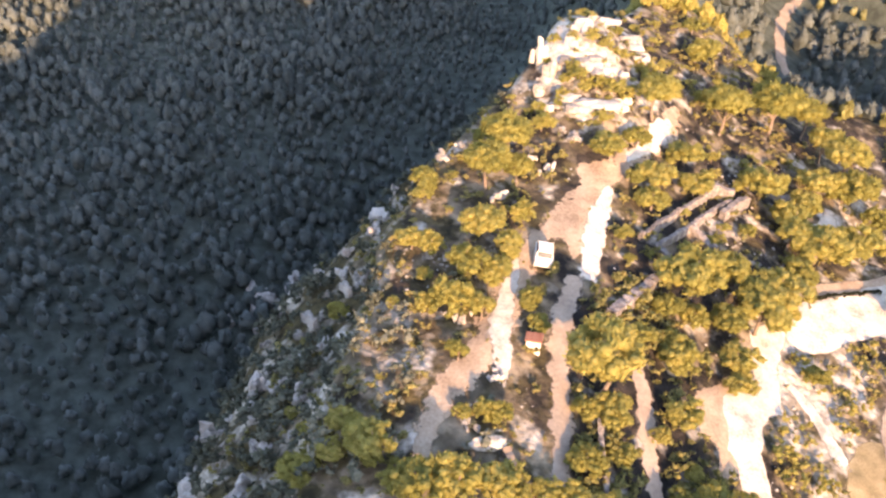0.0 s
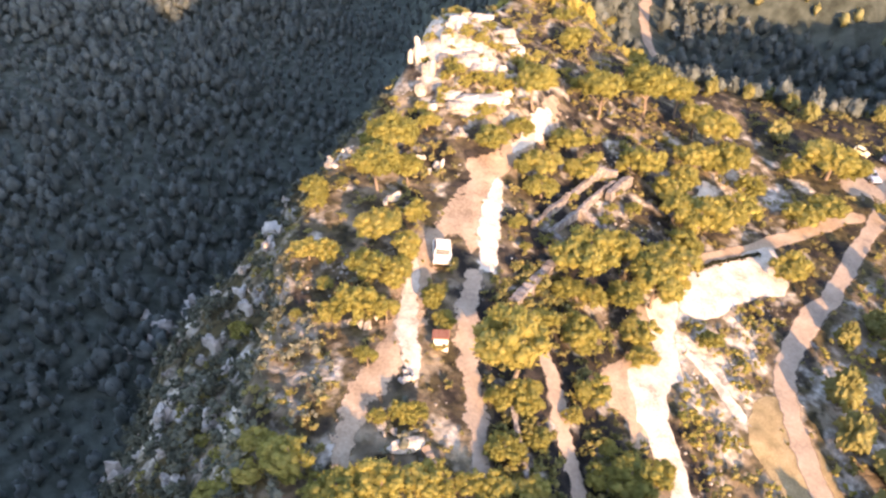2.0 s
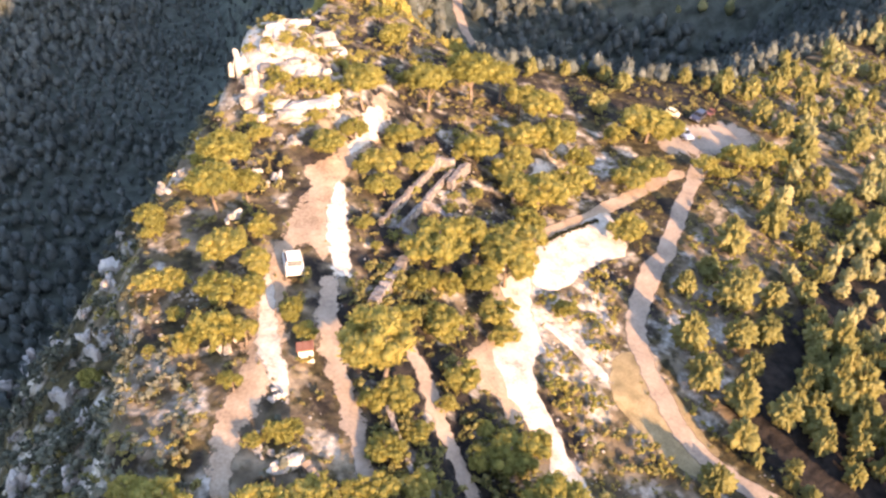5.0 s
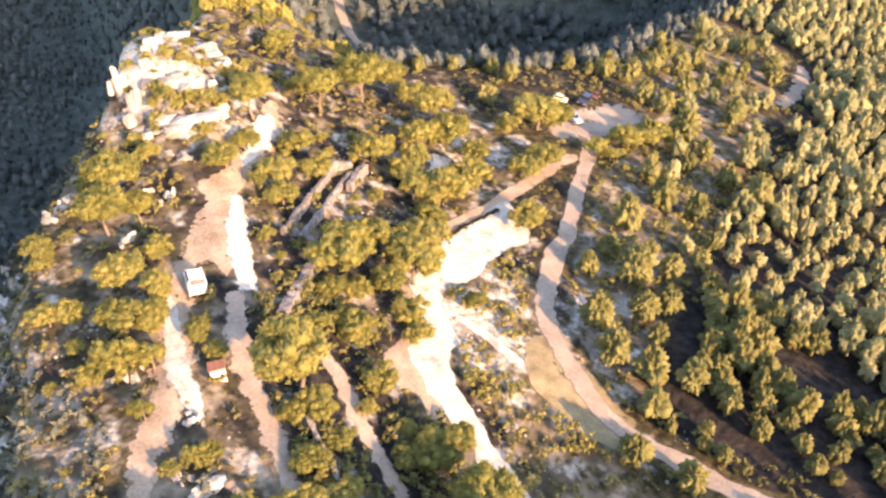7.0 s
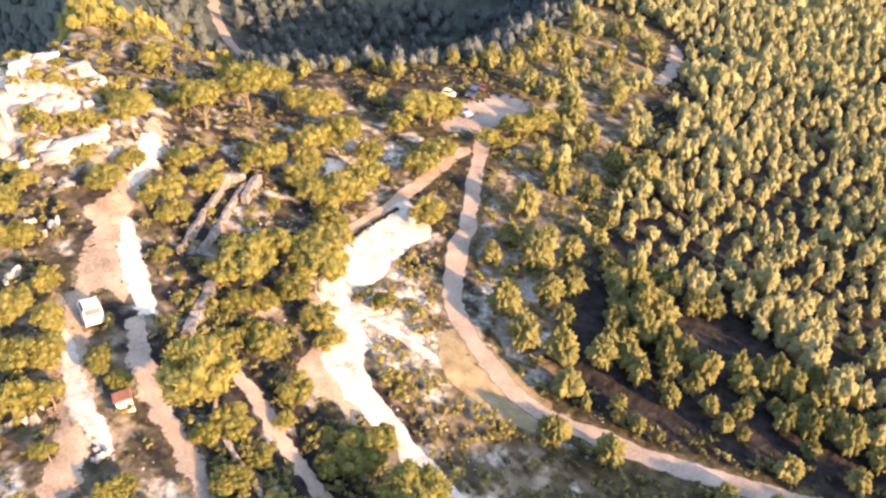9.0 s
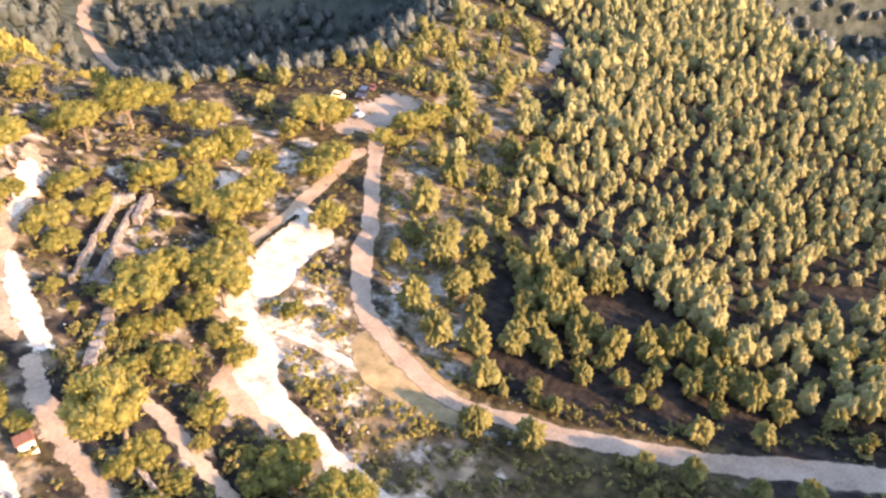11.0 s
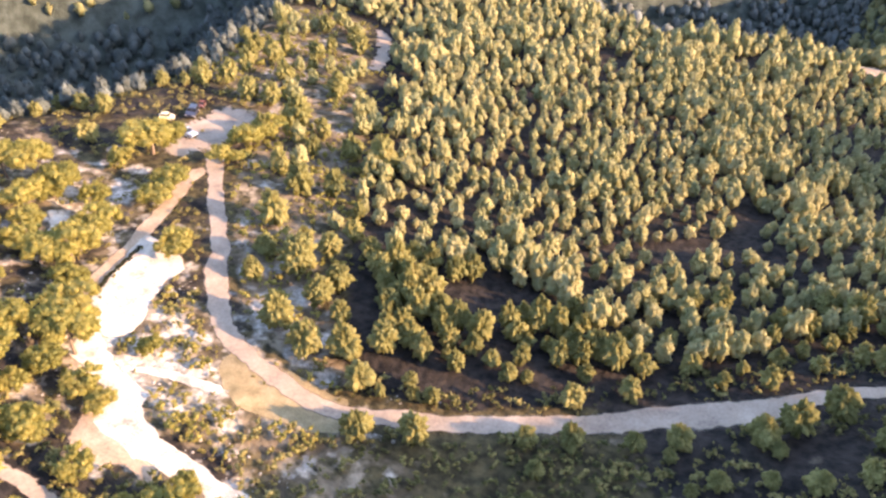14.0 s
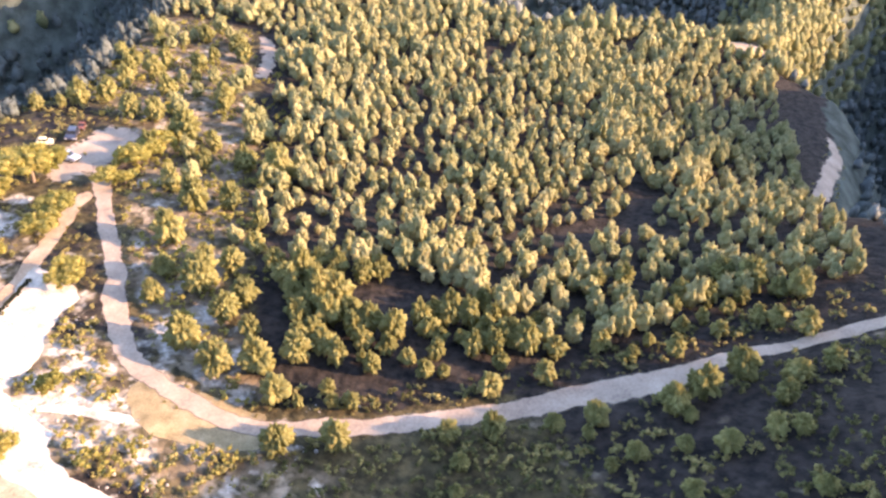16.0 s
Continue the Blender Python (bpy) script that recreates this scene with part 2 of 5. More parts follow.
def ground_material():
    """Dry soil, pale stones and thin grass, mixed in patches; shade and haze tones added."""
    m = bpy.data.materials.new("garrigue ground")
    m.use_nodes = True
    nt = m.node_tree
    b = nt.nodes["Principled BSDF"]
    b.inputs["Roughness"].default_value = 0.95
    b.inputs["Specular IOR Level"].default_value = 0.15
    co = nt.nodes.new("ShaderNodeTexCoord")

    def noise_node(scale, detail):
        n = nt.nodes.new("ShaderNodeTexNoise")
        n.inputs["Scale"].default_value, n.inputs["Detail"].default_value = scale, detail
        nt.links.new(co.outputs["Object"], n.inputs["Vector"])
        return n.outputs["Fac"]

    def ramp_node(fac, stops):
        cr = nt.nodes.new("ShaderNodeValToRGB")
        for i, (at, c) in enumerate(stops):
            e = cr.color_ramp.elements[i] if i < 2 else cr.color_ramp.elements.new(at)
            e.position, e.color = at, (*c, 1)
        nt.links.new(fac, cr.inputs["Fac"])
        return cr.outputs["Color"]

    def mixed(fac, a, c):
        n = nt.nodes.new("ShaderNodeMix")
        n.data_type = "RGBA"
        nt.links.new(fac, n.inputs[0])
        nt.links.new(a, n.inputs[6])
        nt.links.new(c, n.inputs[7])
        return n.outputs[2]

    soil = ramp_node(noise_node(0.35, 8), [(0.35, (0.075, 0.06, 0.04)), (0.5, (0.17, 0.137, 0.095)), (0.65, (0.33, 0.275, 0.20))])
    grass = ramp_node(noise_node(0.9, 6), [(0.35, (0.03, 0.027, 0.016)), (0.65, (0.11, 0.09, 0.045))])
    stone = ramp_node(noise_node(1.7, 6), [(0.35, (0.30, 0.27, 0.23)), (0.65, (0.62, 0.57, 0.50))])
    attr = nt.nodes.new("ShaderNodeAttribute")
    attr.attribute_name = "cover"
    sep = nt.nodes.new("ShaderNodeSeparateColor")
    nt.links.new(attr.outputs["Color"], sep.inputs[0])

    def patch(amount, scale, detail):
        """Patches that cover about that share of the ground, with ragged edges."""
        a = nt.nodes.new("ShaderNodeMath")
        a.operation = "ADD"
        nt.links.new(amount, a.inputs[0])
        nt.links.new(noise_node(scale, detail), a.inputs[1])
        r = nt.nodes.new("ShaderNodeMapRange")
        r.inputs["From Min"].default_value, r.inputs["From Max"].default_value = 0.95, 1.08
        nt.links.new(a.outputs[0], r.inputs["Value"])
        return r.outputs[0]

    col = mixed(patch(sep.outputs[0], 0.5, 8), soil, grass)
    # near-black soil tone: shade under trees and on slopes painted into the ground
    shade_soil = ramp_node(noise_node(0.8, 6), [(0.35, (0.014, 0.013, 0.013)), (0.65, (0.046, 0.039, 0.034))])
    col = mixed(patch(sep.outputs[2], 0.3, 8), col, shade_soil)
    col = mixed(patch(sep.outputs[1], 0.32, 9), col, stone)
    # valley ground: haze blue and shade put into the scrub tone
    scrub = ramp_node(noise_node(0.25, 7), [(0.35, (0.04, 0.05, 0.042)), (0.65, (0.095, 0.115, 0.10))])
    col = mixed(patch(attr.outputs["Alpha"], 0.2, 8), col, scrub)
    nt.links.new(col, b.inputs["Base Color"])
    bp = nt.nodes.new("ShaderNodeBump")
    bp.inputs["Strength"].default_value, bp.inputs["Distance"].default_value = 0.8, 0.4
    nt.links.new(noise_node(1.3, 9), bp.inputs["Height"])
    nt.links.new(bp.outputs["Normal"], b.inputs["Normal"])
    return m


M_GROUND = ground_material()


# ---- mesh helpers ----
def mesh_of(name, verts, faces, mat, smooth=False):
    me = bpy.data.meshes.new(name)
    me.from_pydata([tuple(v) for v in verts], [], [tuple(f) for f in faces])
    me.materials.append(mat)
    if smooth:
        me.polygons.foreach_set("use_smooth", [True] * len(me.polygons))
    me.update()
    return me


def part(name, bm, mat, parent, label=""):
    """A bmesh, or a finished mesh, as one object under a thing."""
    if isinstance(bm, bpy.types.Mesh):
        me = bm
    else:
        me = bpy.data.meshes.new(name)
        bm.to_mesh(me)
        bm.free()
        me.materials.append(mat)
    ob = new(name, me)
    ob.parent = parent
    if label:
        tagged(ob, label)
    return ob


# ---- ground: one sheet to the horizon ----
def steps(lo, hi, fine):
    mid = list(np.arange(lo, hi, fine))
    s, a, c = fine, lo, hi
    left, right = [], []
    while a > -4500:
        s *= 1.09
        a -= s
        left.append(a)
    s = fine
    while c < 4500:
        right.append(c)
        s *= 1.09
        c += s
    return np.array(left[::-1] + mid + right)


gx, gy = steps(-34, 100, 0.8), steps(-12, 124, 0.8)
GX, GY = np.meshgrid(gx, gy)
GZ = height(GX, GY)


def ground_z(x, y):
    """The sheet's own height, between its vertices."""
    i = np.clip(np.searchsorted(gx, x) - 1, 0, len(gx) - 2)
    j = np.clip(np.searchsorted(gy, y) - 1, 0, len(gy) - 2)
    u, v = (x - gx[i]) / (gx[i + 1] - gx[i]), (y - gy[j]) / (gy[j + 1] - gy[j])
    return (GZ[j, i] * (1 - u) + GZ[j, i + 1] * u) * (1 - v) + (GZ[j + 1, i] * (1 - u) + GZ[j + 1, i + 1] * u) * v


nx, ny = len(gx), len(gy)
idx = np.arange(nx * ny).reshape(ny, nx)
quads = np.stack([idx[:-1, :-1], idx[:-1, 1:], idx[1:, 1:], idx[1:, :-1]], -1).reshape(-1, 4)
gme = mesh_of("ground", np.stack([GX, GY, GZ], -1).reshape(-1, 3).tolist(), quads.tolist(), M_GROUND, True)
wv = np.maximum(0, west_edge(GY) - GX)
green = 0.50 + 0.34 * ease(GX - 0.35 * (GY - 50), 42, 58) + 0.3 * ease(wv, 0, 12)
stony = 0.38 - 0.22 * ease(GX - 0.35 * (GY - 50), 46, 60) + 0.13 * np.exp(-((GX - 37) / 6) ** 2 - ((GY - 53) / 9) ** 2) + 0.07 * (wv > 0) * ease(22 - wv, 0, 6) - 0.35 * ease(wv, 24, 45)
stony = stony + 0.27 * np.exp(-((GX - 18) / 8) ** 2 - ((GY - 97) / 12) ** 2)
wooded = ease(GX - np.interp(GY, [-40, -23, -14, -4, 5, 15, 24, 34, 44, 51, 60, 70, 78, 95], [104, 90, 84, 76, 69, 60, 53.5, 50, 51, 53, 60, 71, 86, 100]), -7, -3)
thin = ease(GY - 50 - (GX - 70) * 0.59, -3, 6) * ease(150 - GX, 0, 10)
# shady: how much painted shade the ground colour takes, place by place
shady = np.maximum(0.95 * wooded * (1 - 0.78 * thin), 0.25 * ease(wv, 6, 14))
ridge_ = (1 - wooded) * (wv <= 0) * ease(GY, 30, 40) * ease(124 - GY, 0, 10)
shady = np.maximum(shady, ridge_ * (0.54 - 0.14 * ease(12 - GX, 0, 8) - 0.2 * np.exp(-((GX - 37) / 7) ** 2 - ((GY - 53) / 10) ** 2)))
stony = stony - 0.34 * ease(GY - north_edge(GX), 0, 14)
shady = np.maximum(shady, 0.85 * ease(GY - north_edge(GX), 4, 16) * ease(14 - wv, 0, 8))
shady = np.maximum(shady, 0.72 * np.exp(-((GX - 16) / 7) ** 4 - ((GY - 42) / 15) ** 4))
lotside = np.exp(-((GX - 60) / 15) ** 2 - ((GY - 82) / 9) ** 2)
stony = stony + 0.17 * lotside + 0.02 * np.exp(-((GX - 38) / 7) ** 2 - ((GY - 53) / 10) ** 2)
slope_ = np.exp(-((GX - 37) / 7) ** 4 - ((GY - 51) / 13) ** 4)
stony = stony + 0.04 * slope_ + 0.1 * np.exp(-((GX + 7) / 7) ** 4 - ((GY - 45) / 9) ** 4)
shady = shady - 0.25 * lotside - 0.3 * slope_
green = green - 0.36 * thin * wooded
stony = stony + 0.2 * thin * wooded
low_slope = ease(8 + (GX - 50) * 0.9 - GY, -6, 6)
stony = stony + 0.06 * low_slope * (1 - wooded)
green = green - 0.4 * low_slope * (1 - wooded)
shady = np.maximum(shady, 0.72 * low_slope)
# valley: where the hazy, shade-dark ground tone is laid
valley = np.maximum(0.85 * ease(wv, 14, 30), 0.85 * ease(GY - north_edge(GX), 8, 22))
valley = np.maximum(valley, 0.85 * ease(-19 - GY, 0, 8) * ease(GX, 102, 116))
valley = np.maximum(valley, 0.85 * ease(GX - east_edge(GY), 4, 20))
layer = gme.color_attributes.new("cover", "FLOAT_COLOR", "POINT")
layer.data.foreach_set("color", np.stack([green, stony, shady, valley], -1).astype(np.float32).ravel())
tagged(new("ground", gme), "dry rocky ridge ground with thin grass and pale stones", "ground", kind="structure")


verge = []  # points along the edges of tracks
bare = set()  # half-metre cells under tracks


def ribbon(name, pts, mat, label, lift=0.07, category="road", ragged=1.5):
    """A track laid on the ground along points (x, y, width), with uneven edges."""
    pts = np.array(pts, float)
    d = np.concatenate([[0], np.cumsum(np.hypot(*np.diff(pts[:, :2], axis=0).T))])
    s = np.arange(0, d[-1], 0.45)
    k = 6

    def smooth(col):
        v = np.interp(s, d, pts[:, col])
        for _ in range(3):
            p = np.pad(v, k, mode="reflect", reflect_type="odd")
            v = np.convolve(p, np.ones(2 * k + 1) / (2 * k + 1), "valid")
        return v

    cx, cy, cw = smooth(0), smooth(1), smooth(2) * (1.12 + 0.14 * ragged)
    tx, ty = np.gradient(cx), np.gradient(cy)
    n = np.hypot(tx, ty)
    tx, ty = tx / n, ty / n
    m = 9
    vs = []
    for i in range(len(s)):
        el = 0.5 + 0.20 * (rough(s[i], 3.0, 3.7, 7) - 0.5) + 0.14 * (rough(s[i], 3.0, 0.9, 9) - 0.5)
        er = 0.5 + 0.20 * (rough(s[i], 9.0, 3.1, 8) - 0.5) + 0.14 * (rough(s[i], 9.0, 0.9, 6) - 0.5)
        for j in range(m):
            f = -el + (el + er) * j / (m - 1)
            x, y = cx[i] + ty[i] * f * cw[i], cy[i] - tx[i] * f * cw[i]
            z = float(ground_z(x, y)) + (lift if 0 < j < m - 1 else 0.02)
            vs.append((x, y, z))
            bare.add((int(x * 2), int(y * 2)))
            if j in (0, m - 1) and i % 2 == 0:
                verge.append((x, y))
    fs = [(i * m + j, i * m + j + 1, (i + 1) * m + j + 1, (i + 1) * m + j) for i in range(len(s) - 1) for j in range(m - 1)]
    me = mesh_of(name, vs, fs, worn(mat, ragged), True)
    rows_ = len(s)
    rim = [min(j, m - 1 - j) / ((m - 1) / 2) * min(1, i / 5, (rows_ - 1 - i) / 5) for i in range(rows_) for j in range(m)]
    me.attributes.new("edge", "FLOAT", "POINT").data.foreach_set("value", rim)
    return tagged(new(name, me), label, category, kind="structure")


def bare_patch(name, outline, mat, label, lift=0.1, category="track", ragged=0.8, soft_rim=1.1, grow=0.25):
    """An area of bare ground inside an outline, laid on the ground; its rim breaks up into the soil."""
    P = np.array(outline, float)
    Q = np.roll(P, -1, axis=0)
    cell = 0.4
    xs = np.arange(P[:, 0].min() - 1, P[:, 0].max() + 1, cell)
    ys = np.arange(P[:, 1].min() - 1, P[:, 1].max() + 1, cell)
    X, Y = np.meshgrid(xs, ys)
    inside = np.zeros(X.shape, bool)
    dist = np.full(X.shape, 1e9)
    for (ax, ay), (bx, by) in zip(P, Q):
        if ay != by:
            inside ^= ((ay > Y) != (by > Y)) & (X < (bx - ax) * (Y - ay) / (by - ay) + ax)
        u = np.clip(((X - ax) * (bx - ax) + (Y - ay) * (by - ay)) / max(1e-9, (bx - ax) ** 2 + (by - ay) ** 2), 0, 1)
        dist = np.minimum(dist, np.hypot(X - ax - u * (bx - ax), Y - ay - u * (by - ay)))
    depth = np.where(inside, dist, -dist) + grow + 0.5 * (rough(X, Y, 1.3, 12) - 0.5)
    keep = depth > -0.3
    number = np.full(X.shape, -1)
    number[keep] = np.arange(keep.sum())
    a, b, c, d = number[:-1, :-1], number[:-1, 1:], number[1:, 1:], number[1:, :-1]
    full = (a >= 0) & (b >= 0) & (c >= 0) & (d >= 0)
    fs = np.stack([a[full], b[full], c[full], d[full]], -1)
    x, y, e = X[keep], Y[keep], depth[keep]
    z = ground_z(x, y) + lift * np.clip(e / 0.8, 0.15, 1)
    me = mesh_of(name, np.stack([x, y, z], -1).tolist(), fs.tolist(), worn(mat, ragged), True)
    me.attributes.new("edge", "FLOAT", "POINT").data.foreach_set("value", np.clip(e / soft_rim, 0, 1).astype(np.float32))
    for i in np.nonzero(e > 0.2)[0]:
        bare.add((int(x[i] * 2), int(y[i] * 2)))
    return tagged(new(name, me), label, category, kind="structure")


MAIN = [(78, 82.6, 3.6), (74, 79.2, 3.0), (70.5, 76.2, 2.6), (67, 73.4, 2.6), (62.9, 69.5, 2.6), (56.8, 63, 2.7), (51.6, 59.3, 3.2), (47.2, 55.4, 3.2),
        (43.5, 50.3, 3.0), (41.9, 46, 2.8), (40.9, 39.5, 3.0), (41.4, 34.3, 2.8), (43.5, 29.2, 2.7), (46.4, 24.4, 3.0), (49.1, 19.4, 2.8), (52.6, 14.6, 3.1),
        (56.0, 9.5, 3.6), (59.7, 4.4, 4.6), (61.6, 0.1, 5.3), (65.0, -4.0, 3.8), (68.5, -7.7, 2.8), (71.3, -12.7, 2.7), (74.0, -17.0, 2.7), (76.3, -20.3, 2.7),
        (85.3, -33.3, 2.8)]
ribbon("parking_lot", [(69, 83.5, 4), (74, 84, 7.5), (80, 85.4, 8.5), (86, 86, 7), (90, 87, 4)], M_ROAD, "bare earth parking area at the road's end", 0.05, "parking lot")
ribbon("road", [(x, y, w * 0.92) for x, y, w in MAIN], M_ROAD, "pale earth forest road winding along the slope", 0.09, "road", 0.5)
ribbon("upper_road", [(37.5, 65.3, 2.0), (41, 67, 2.1), (45.2, 68.6, 2.2), (50.8, 71, 2.2), (56.6, 73.6, 2.3), (64, 76.6, 2.3), (70.3, 78, 2.6)], M_EARTH, "pinkish earth road above the gravel terrace", 0.08, "road", 0.6)
bare_patch("road_verge", [(39.6, 47.8), (41.8, 48.3), (41.4, 43.5), (41.5, 38.5), (41.8, 34.0), (39.6, 33.1), (37.6, 35.0), (36.8, 38.9), (36.1, 42.5), (36.8, 45.0)], M_VERGE, "dry tan verge inside the bend of the earth road", 0.03, "verge", 0.8, 0.8, 0.5)
bare_patch("outer_verge", [(41.7, 44.2), (42.7, 42.1), (42.9, 38.8), (43.1, 35.2), (41.7, 34.9), (40.8, 37.8), (40.8, 41.3)], M_VERGE, "dry tan strip between the earth road and the forest", 0.05, "verge", 1.2, 0.8, 0.6)
bare_patch("gravel_terrace", [(39.0, 64.8), (43.2, 66.8), (51.2, 70.7), (52.4, 70.8), (51.8, 68.2), (51.1, 64.6), (49.6, 63.1), (46.9, 62.8), (44.3, 62.0), (41.7, 60.7), (39.4, 59.1), (37.0, 58.4), (35.8, 59.4), (36.5, 61.4)], M_GRAVEL, "bright white gravel terrace below the upper road", 0.17, "terrace", 0.35, 0.7, 0.75)
bare_patch("earth_bank", [(22.8, 49.2), (27.2, 52.5), (30.3, 53.3), (30.6, 51.6), (27.6, 47.9), (26.0, 44.4), (23.9, 43.9), (21.4, 45.7)], M_EARTH, "tan bare earth bank beside the gravel track", 0.08, "bank", 1.4)
bare_patch("brown_bank", [(23.8, 43.9), (25.9, 43.8), (25.1, 40.7), (23.2, 41.0)], M_EARTH, "brown bare earth at the edge of the gravel track", 0.06, "bank", 1.8)
bare_patch("gravel_track", [(35.0, 61.7), (35.9, 61.6), (35.5, 59.6), (34.1, 57.1), (33.0, 55.1), (32.5, 52.9), (32.0, 51.0), (31.8, 49.5), (29.8, 48.6), (28.9, 46.7), (28.1, 44.2), (28.1, 41.9), (27.9, 39.3), (27.5, 37.0), (27.9, 34.9), (27.5, 32.3), (27.9, 29.3), (27.7, 27.2), (22.0, 29.8), (22.7, 31.9), (24.0, 34.3), (25.5, 37.2), (25.6, 39.1), (25.1, 41.0), (25.3, 42.9), (24.9, 44.7), (25.1, 47.4), (25.7, 49.9), (27.4, 51.5), (30.0, 53.3), (30.7, 56.1), (31.2, 59.3)], M_GRAVEL, "bright white limestone gravel track", 0.14, "track", 0.8, 0.9)
ribbon("gravel_branch", [(33.0, 54.5, 1.3), (34.4, 52.6, 1.3), (35.7, 49.8, 1.3), (36.1, 46.3, 1.3), (36.3, 43.9, 1.3)], M_GRAVEL, "narrow white stony branch of the gravel track", 0.09, "track", 2.0)
ribbon("ridge_path", [(-1.6, 36, 1.4), (-1.2, 42, 1.6), (1, 45, 2.0), (3.7, 48, 2.6), (5, 51, 3.0), (5.9, 55.3, 2.8), (7.6, 60.2, 2.6), (10.6, 64, 2.2), (13.8, 69.3, 2.6), (16.7, 73.8, 2.4),
                      (20.4, 78.4, 2.2), (24.3, 83.1, 2.6), (27.7, 87.9, 2.6), (30.6, 94.2, 1.6)], M_EARTH, "tan earth path along the ridge", 0.06, "path", 2.4)
bare_patch("ridge_clearing", [(10.3, 67.6), (13.2, 70.2), (15.2, 73.5), (15.3, 77.1), (19.8, 79.0), (20.2, 77.1), (17.6, 73.0), (15.7, 67.9), (14.2, 62.4), (12.8, 61.4), (11.8, 64.6)], M_EARTH, "tan trodden clearing on the ridge", 0.07, "clearing", 1.6)
ribbon("gravel_strip", [(18.6, 75, 1.0), (16.4, 68.7, 2.0), (14.4, 63.1, 2.0), (14.1, 59.9, 2.4), (13.9, 58, 2.0)], M_GRAVEL, "white gravel strip beside the ridge path", 0.11)
ribbon("gravel_bank", [(7.4, 61, 0.9), (5.9, 56, 1.7), (4.8, 51, 2.0), (4.9, 47.1, 2.0), (5.2, 44.5, 1.2)], M_GRAVEL, "white gravel bank on the ridge path", 0.12)
ribbon("upper_gravel", [(20.6, 78.6, 0.9), (24.3, 83, 2.0), (27.4, 87.6, 2.4), (28.6, 90, 1.6)], M_GRAVEL, "sunlit white gravel on the ridge path", 0.11)
ribbon("grey_path", [(12.8, 60, 1.6), (11.4, 54.6, 1.9), (9.8, 50.5, 1.7), (9.8, 45.6, 1.6), (9.8, 41.6, 1.6), (8.9, 38.3, 1.2), (8.7, 33, 1.1)], M_ROAD, "grey worn path down the ridge", 0.07, "path", 2.3)
ribbon("stair_path", [(16.4, 53.5, 0.8), (17.4, 51, 1.1), (18, 48.6, 1.3), (17.3, 44.3, 1.4), (17, 40.9, 1.4), (16.8, 37.4, 1.3), (16.9, 33, 1.2)], M_ROAD, "grey stony path between the pines", 0.07, "path", 2.3)
ribbon("clearing", [(49.5, 83.5, 1.4), (47.6, 80.5, 2.6), (45.6, 78, 2.8), (44.2, 75.6, 1.4)], M_GRAVEL, "white stony clearing among pines", 0.09, "clearing")
ribbon("forest_clearing", [(142, 94, 2), (134.3, 87.6, 2.4), (126, 84, 2.6), (120, 81.8, 1.6)], M_ROAD, "pale stony clearing in the forest", 0.1, "clearing", 2.4)
ribbon("north_road", [(123.8, 252.5, 3.8), (118.9, 257.6, 3.8), (110.0, 250.5, 3.8), (102.3, 235.4, 3.8), (95.9, 217.1, 3.8), (93.3, 201.6, 3.8)], M_ROAD, "earth road running down to the north valley", 0.15, "road", 0.4)
ribbon("valley_track", [(124, -19.8, 2.0), (131, -21.2, 2.8), (137, -22.4, 3.0), (144, -23.6, 3.0), (150.5, -25, 3.0), (156, -24.4, 2.2), (159, -22.6, 1.6)], M_ROAD, "earth track at the edge of the forest", 0.15)
ribbon("far_clearing", [(213, 11, 5), (211, 4, 8), (207, -4, 8), (203, -10, 5)], M_EARTH, "far reddish clearing", 0.25, "clearing")


# ---- trees ----
_b = bmesh.new()
bmesh.ops.create_icosphere(_b, subdivisions=1, radius=1)
ICO_V = np.array([v.co[:] for v in _b.verts])
ICO_F = np.array([[v.index for v in f.verts] for f in _b.faces])
_b.free()


OCT_V = np.array([(1, 0, 0), (0, 1, 0), (-1, 0, 0), (0, -1, 0), (0, 0, 1), (0, 0, -1)], float)
OCT_F = np.array([(0, 1, 4), (1, 2, 4), (2, 3, 4), (3, 0, 4), (1, 0, 5), (2, 1, 5), (3, 2, 5), (0, 3, 5)])


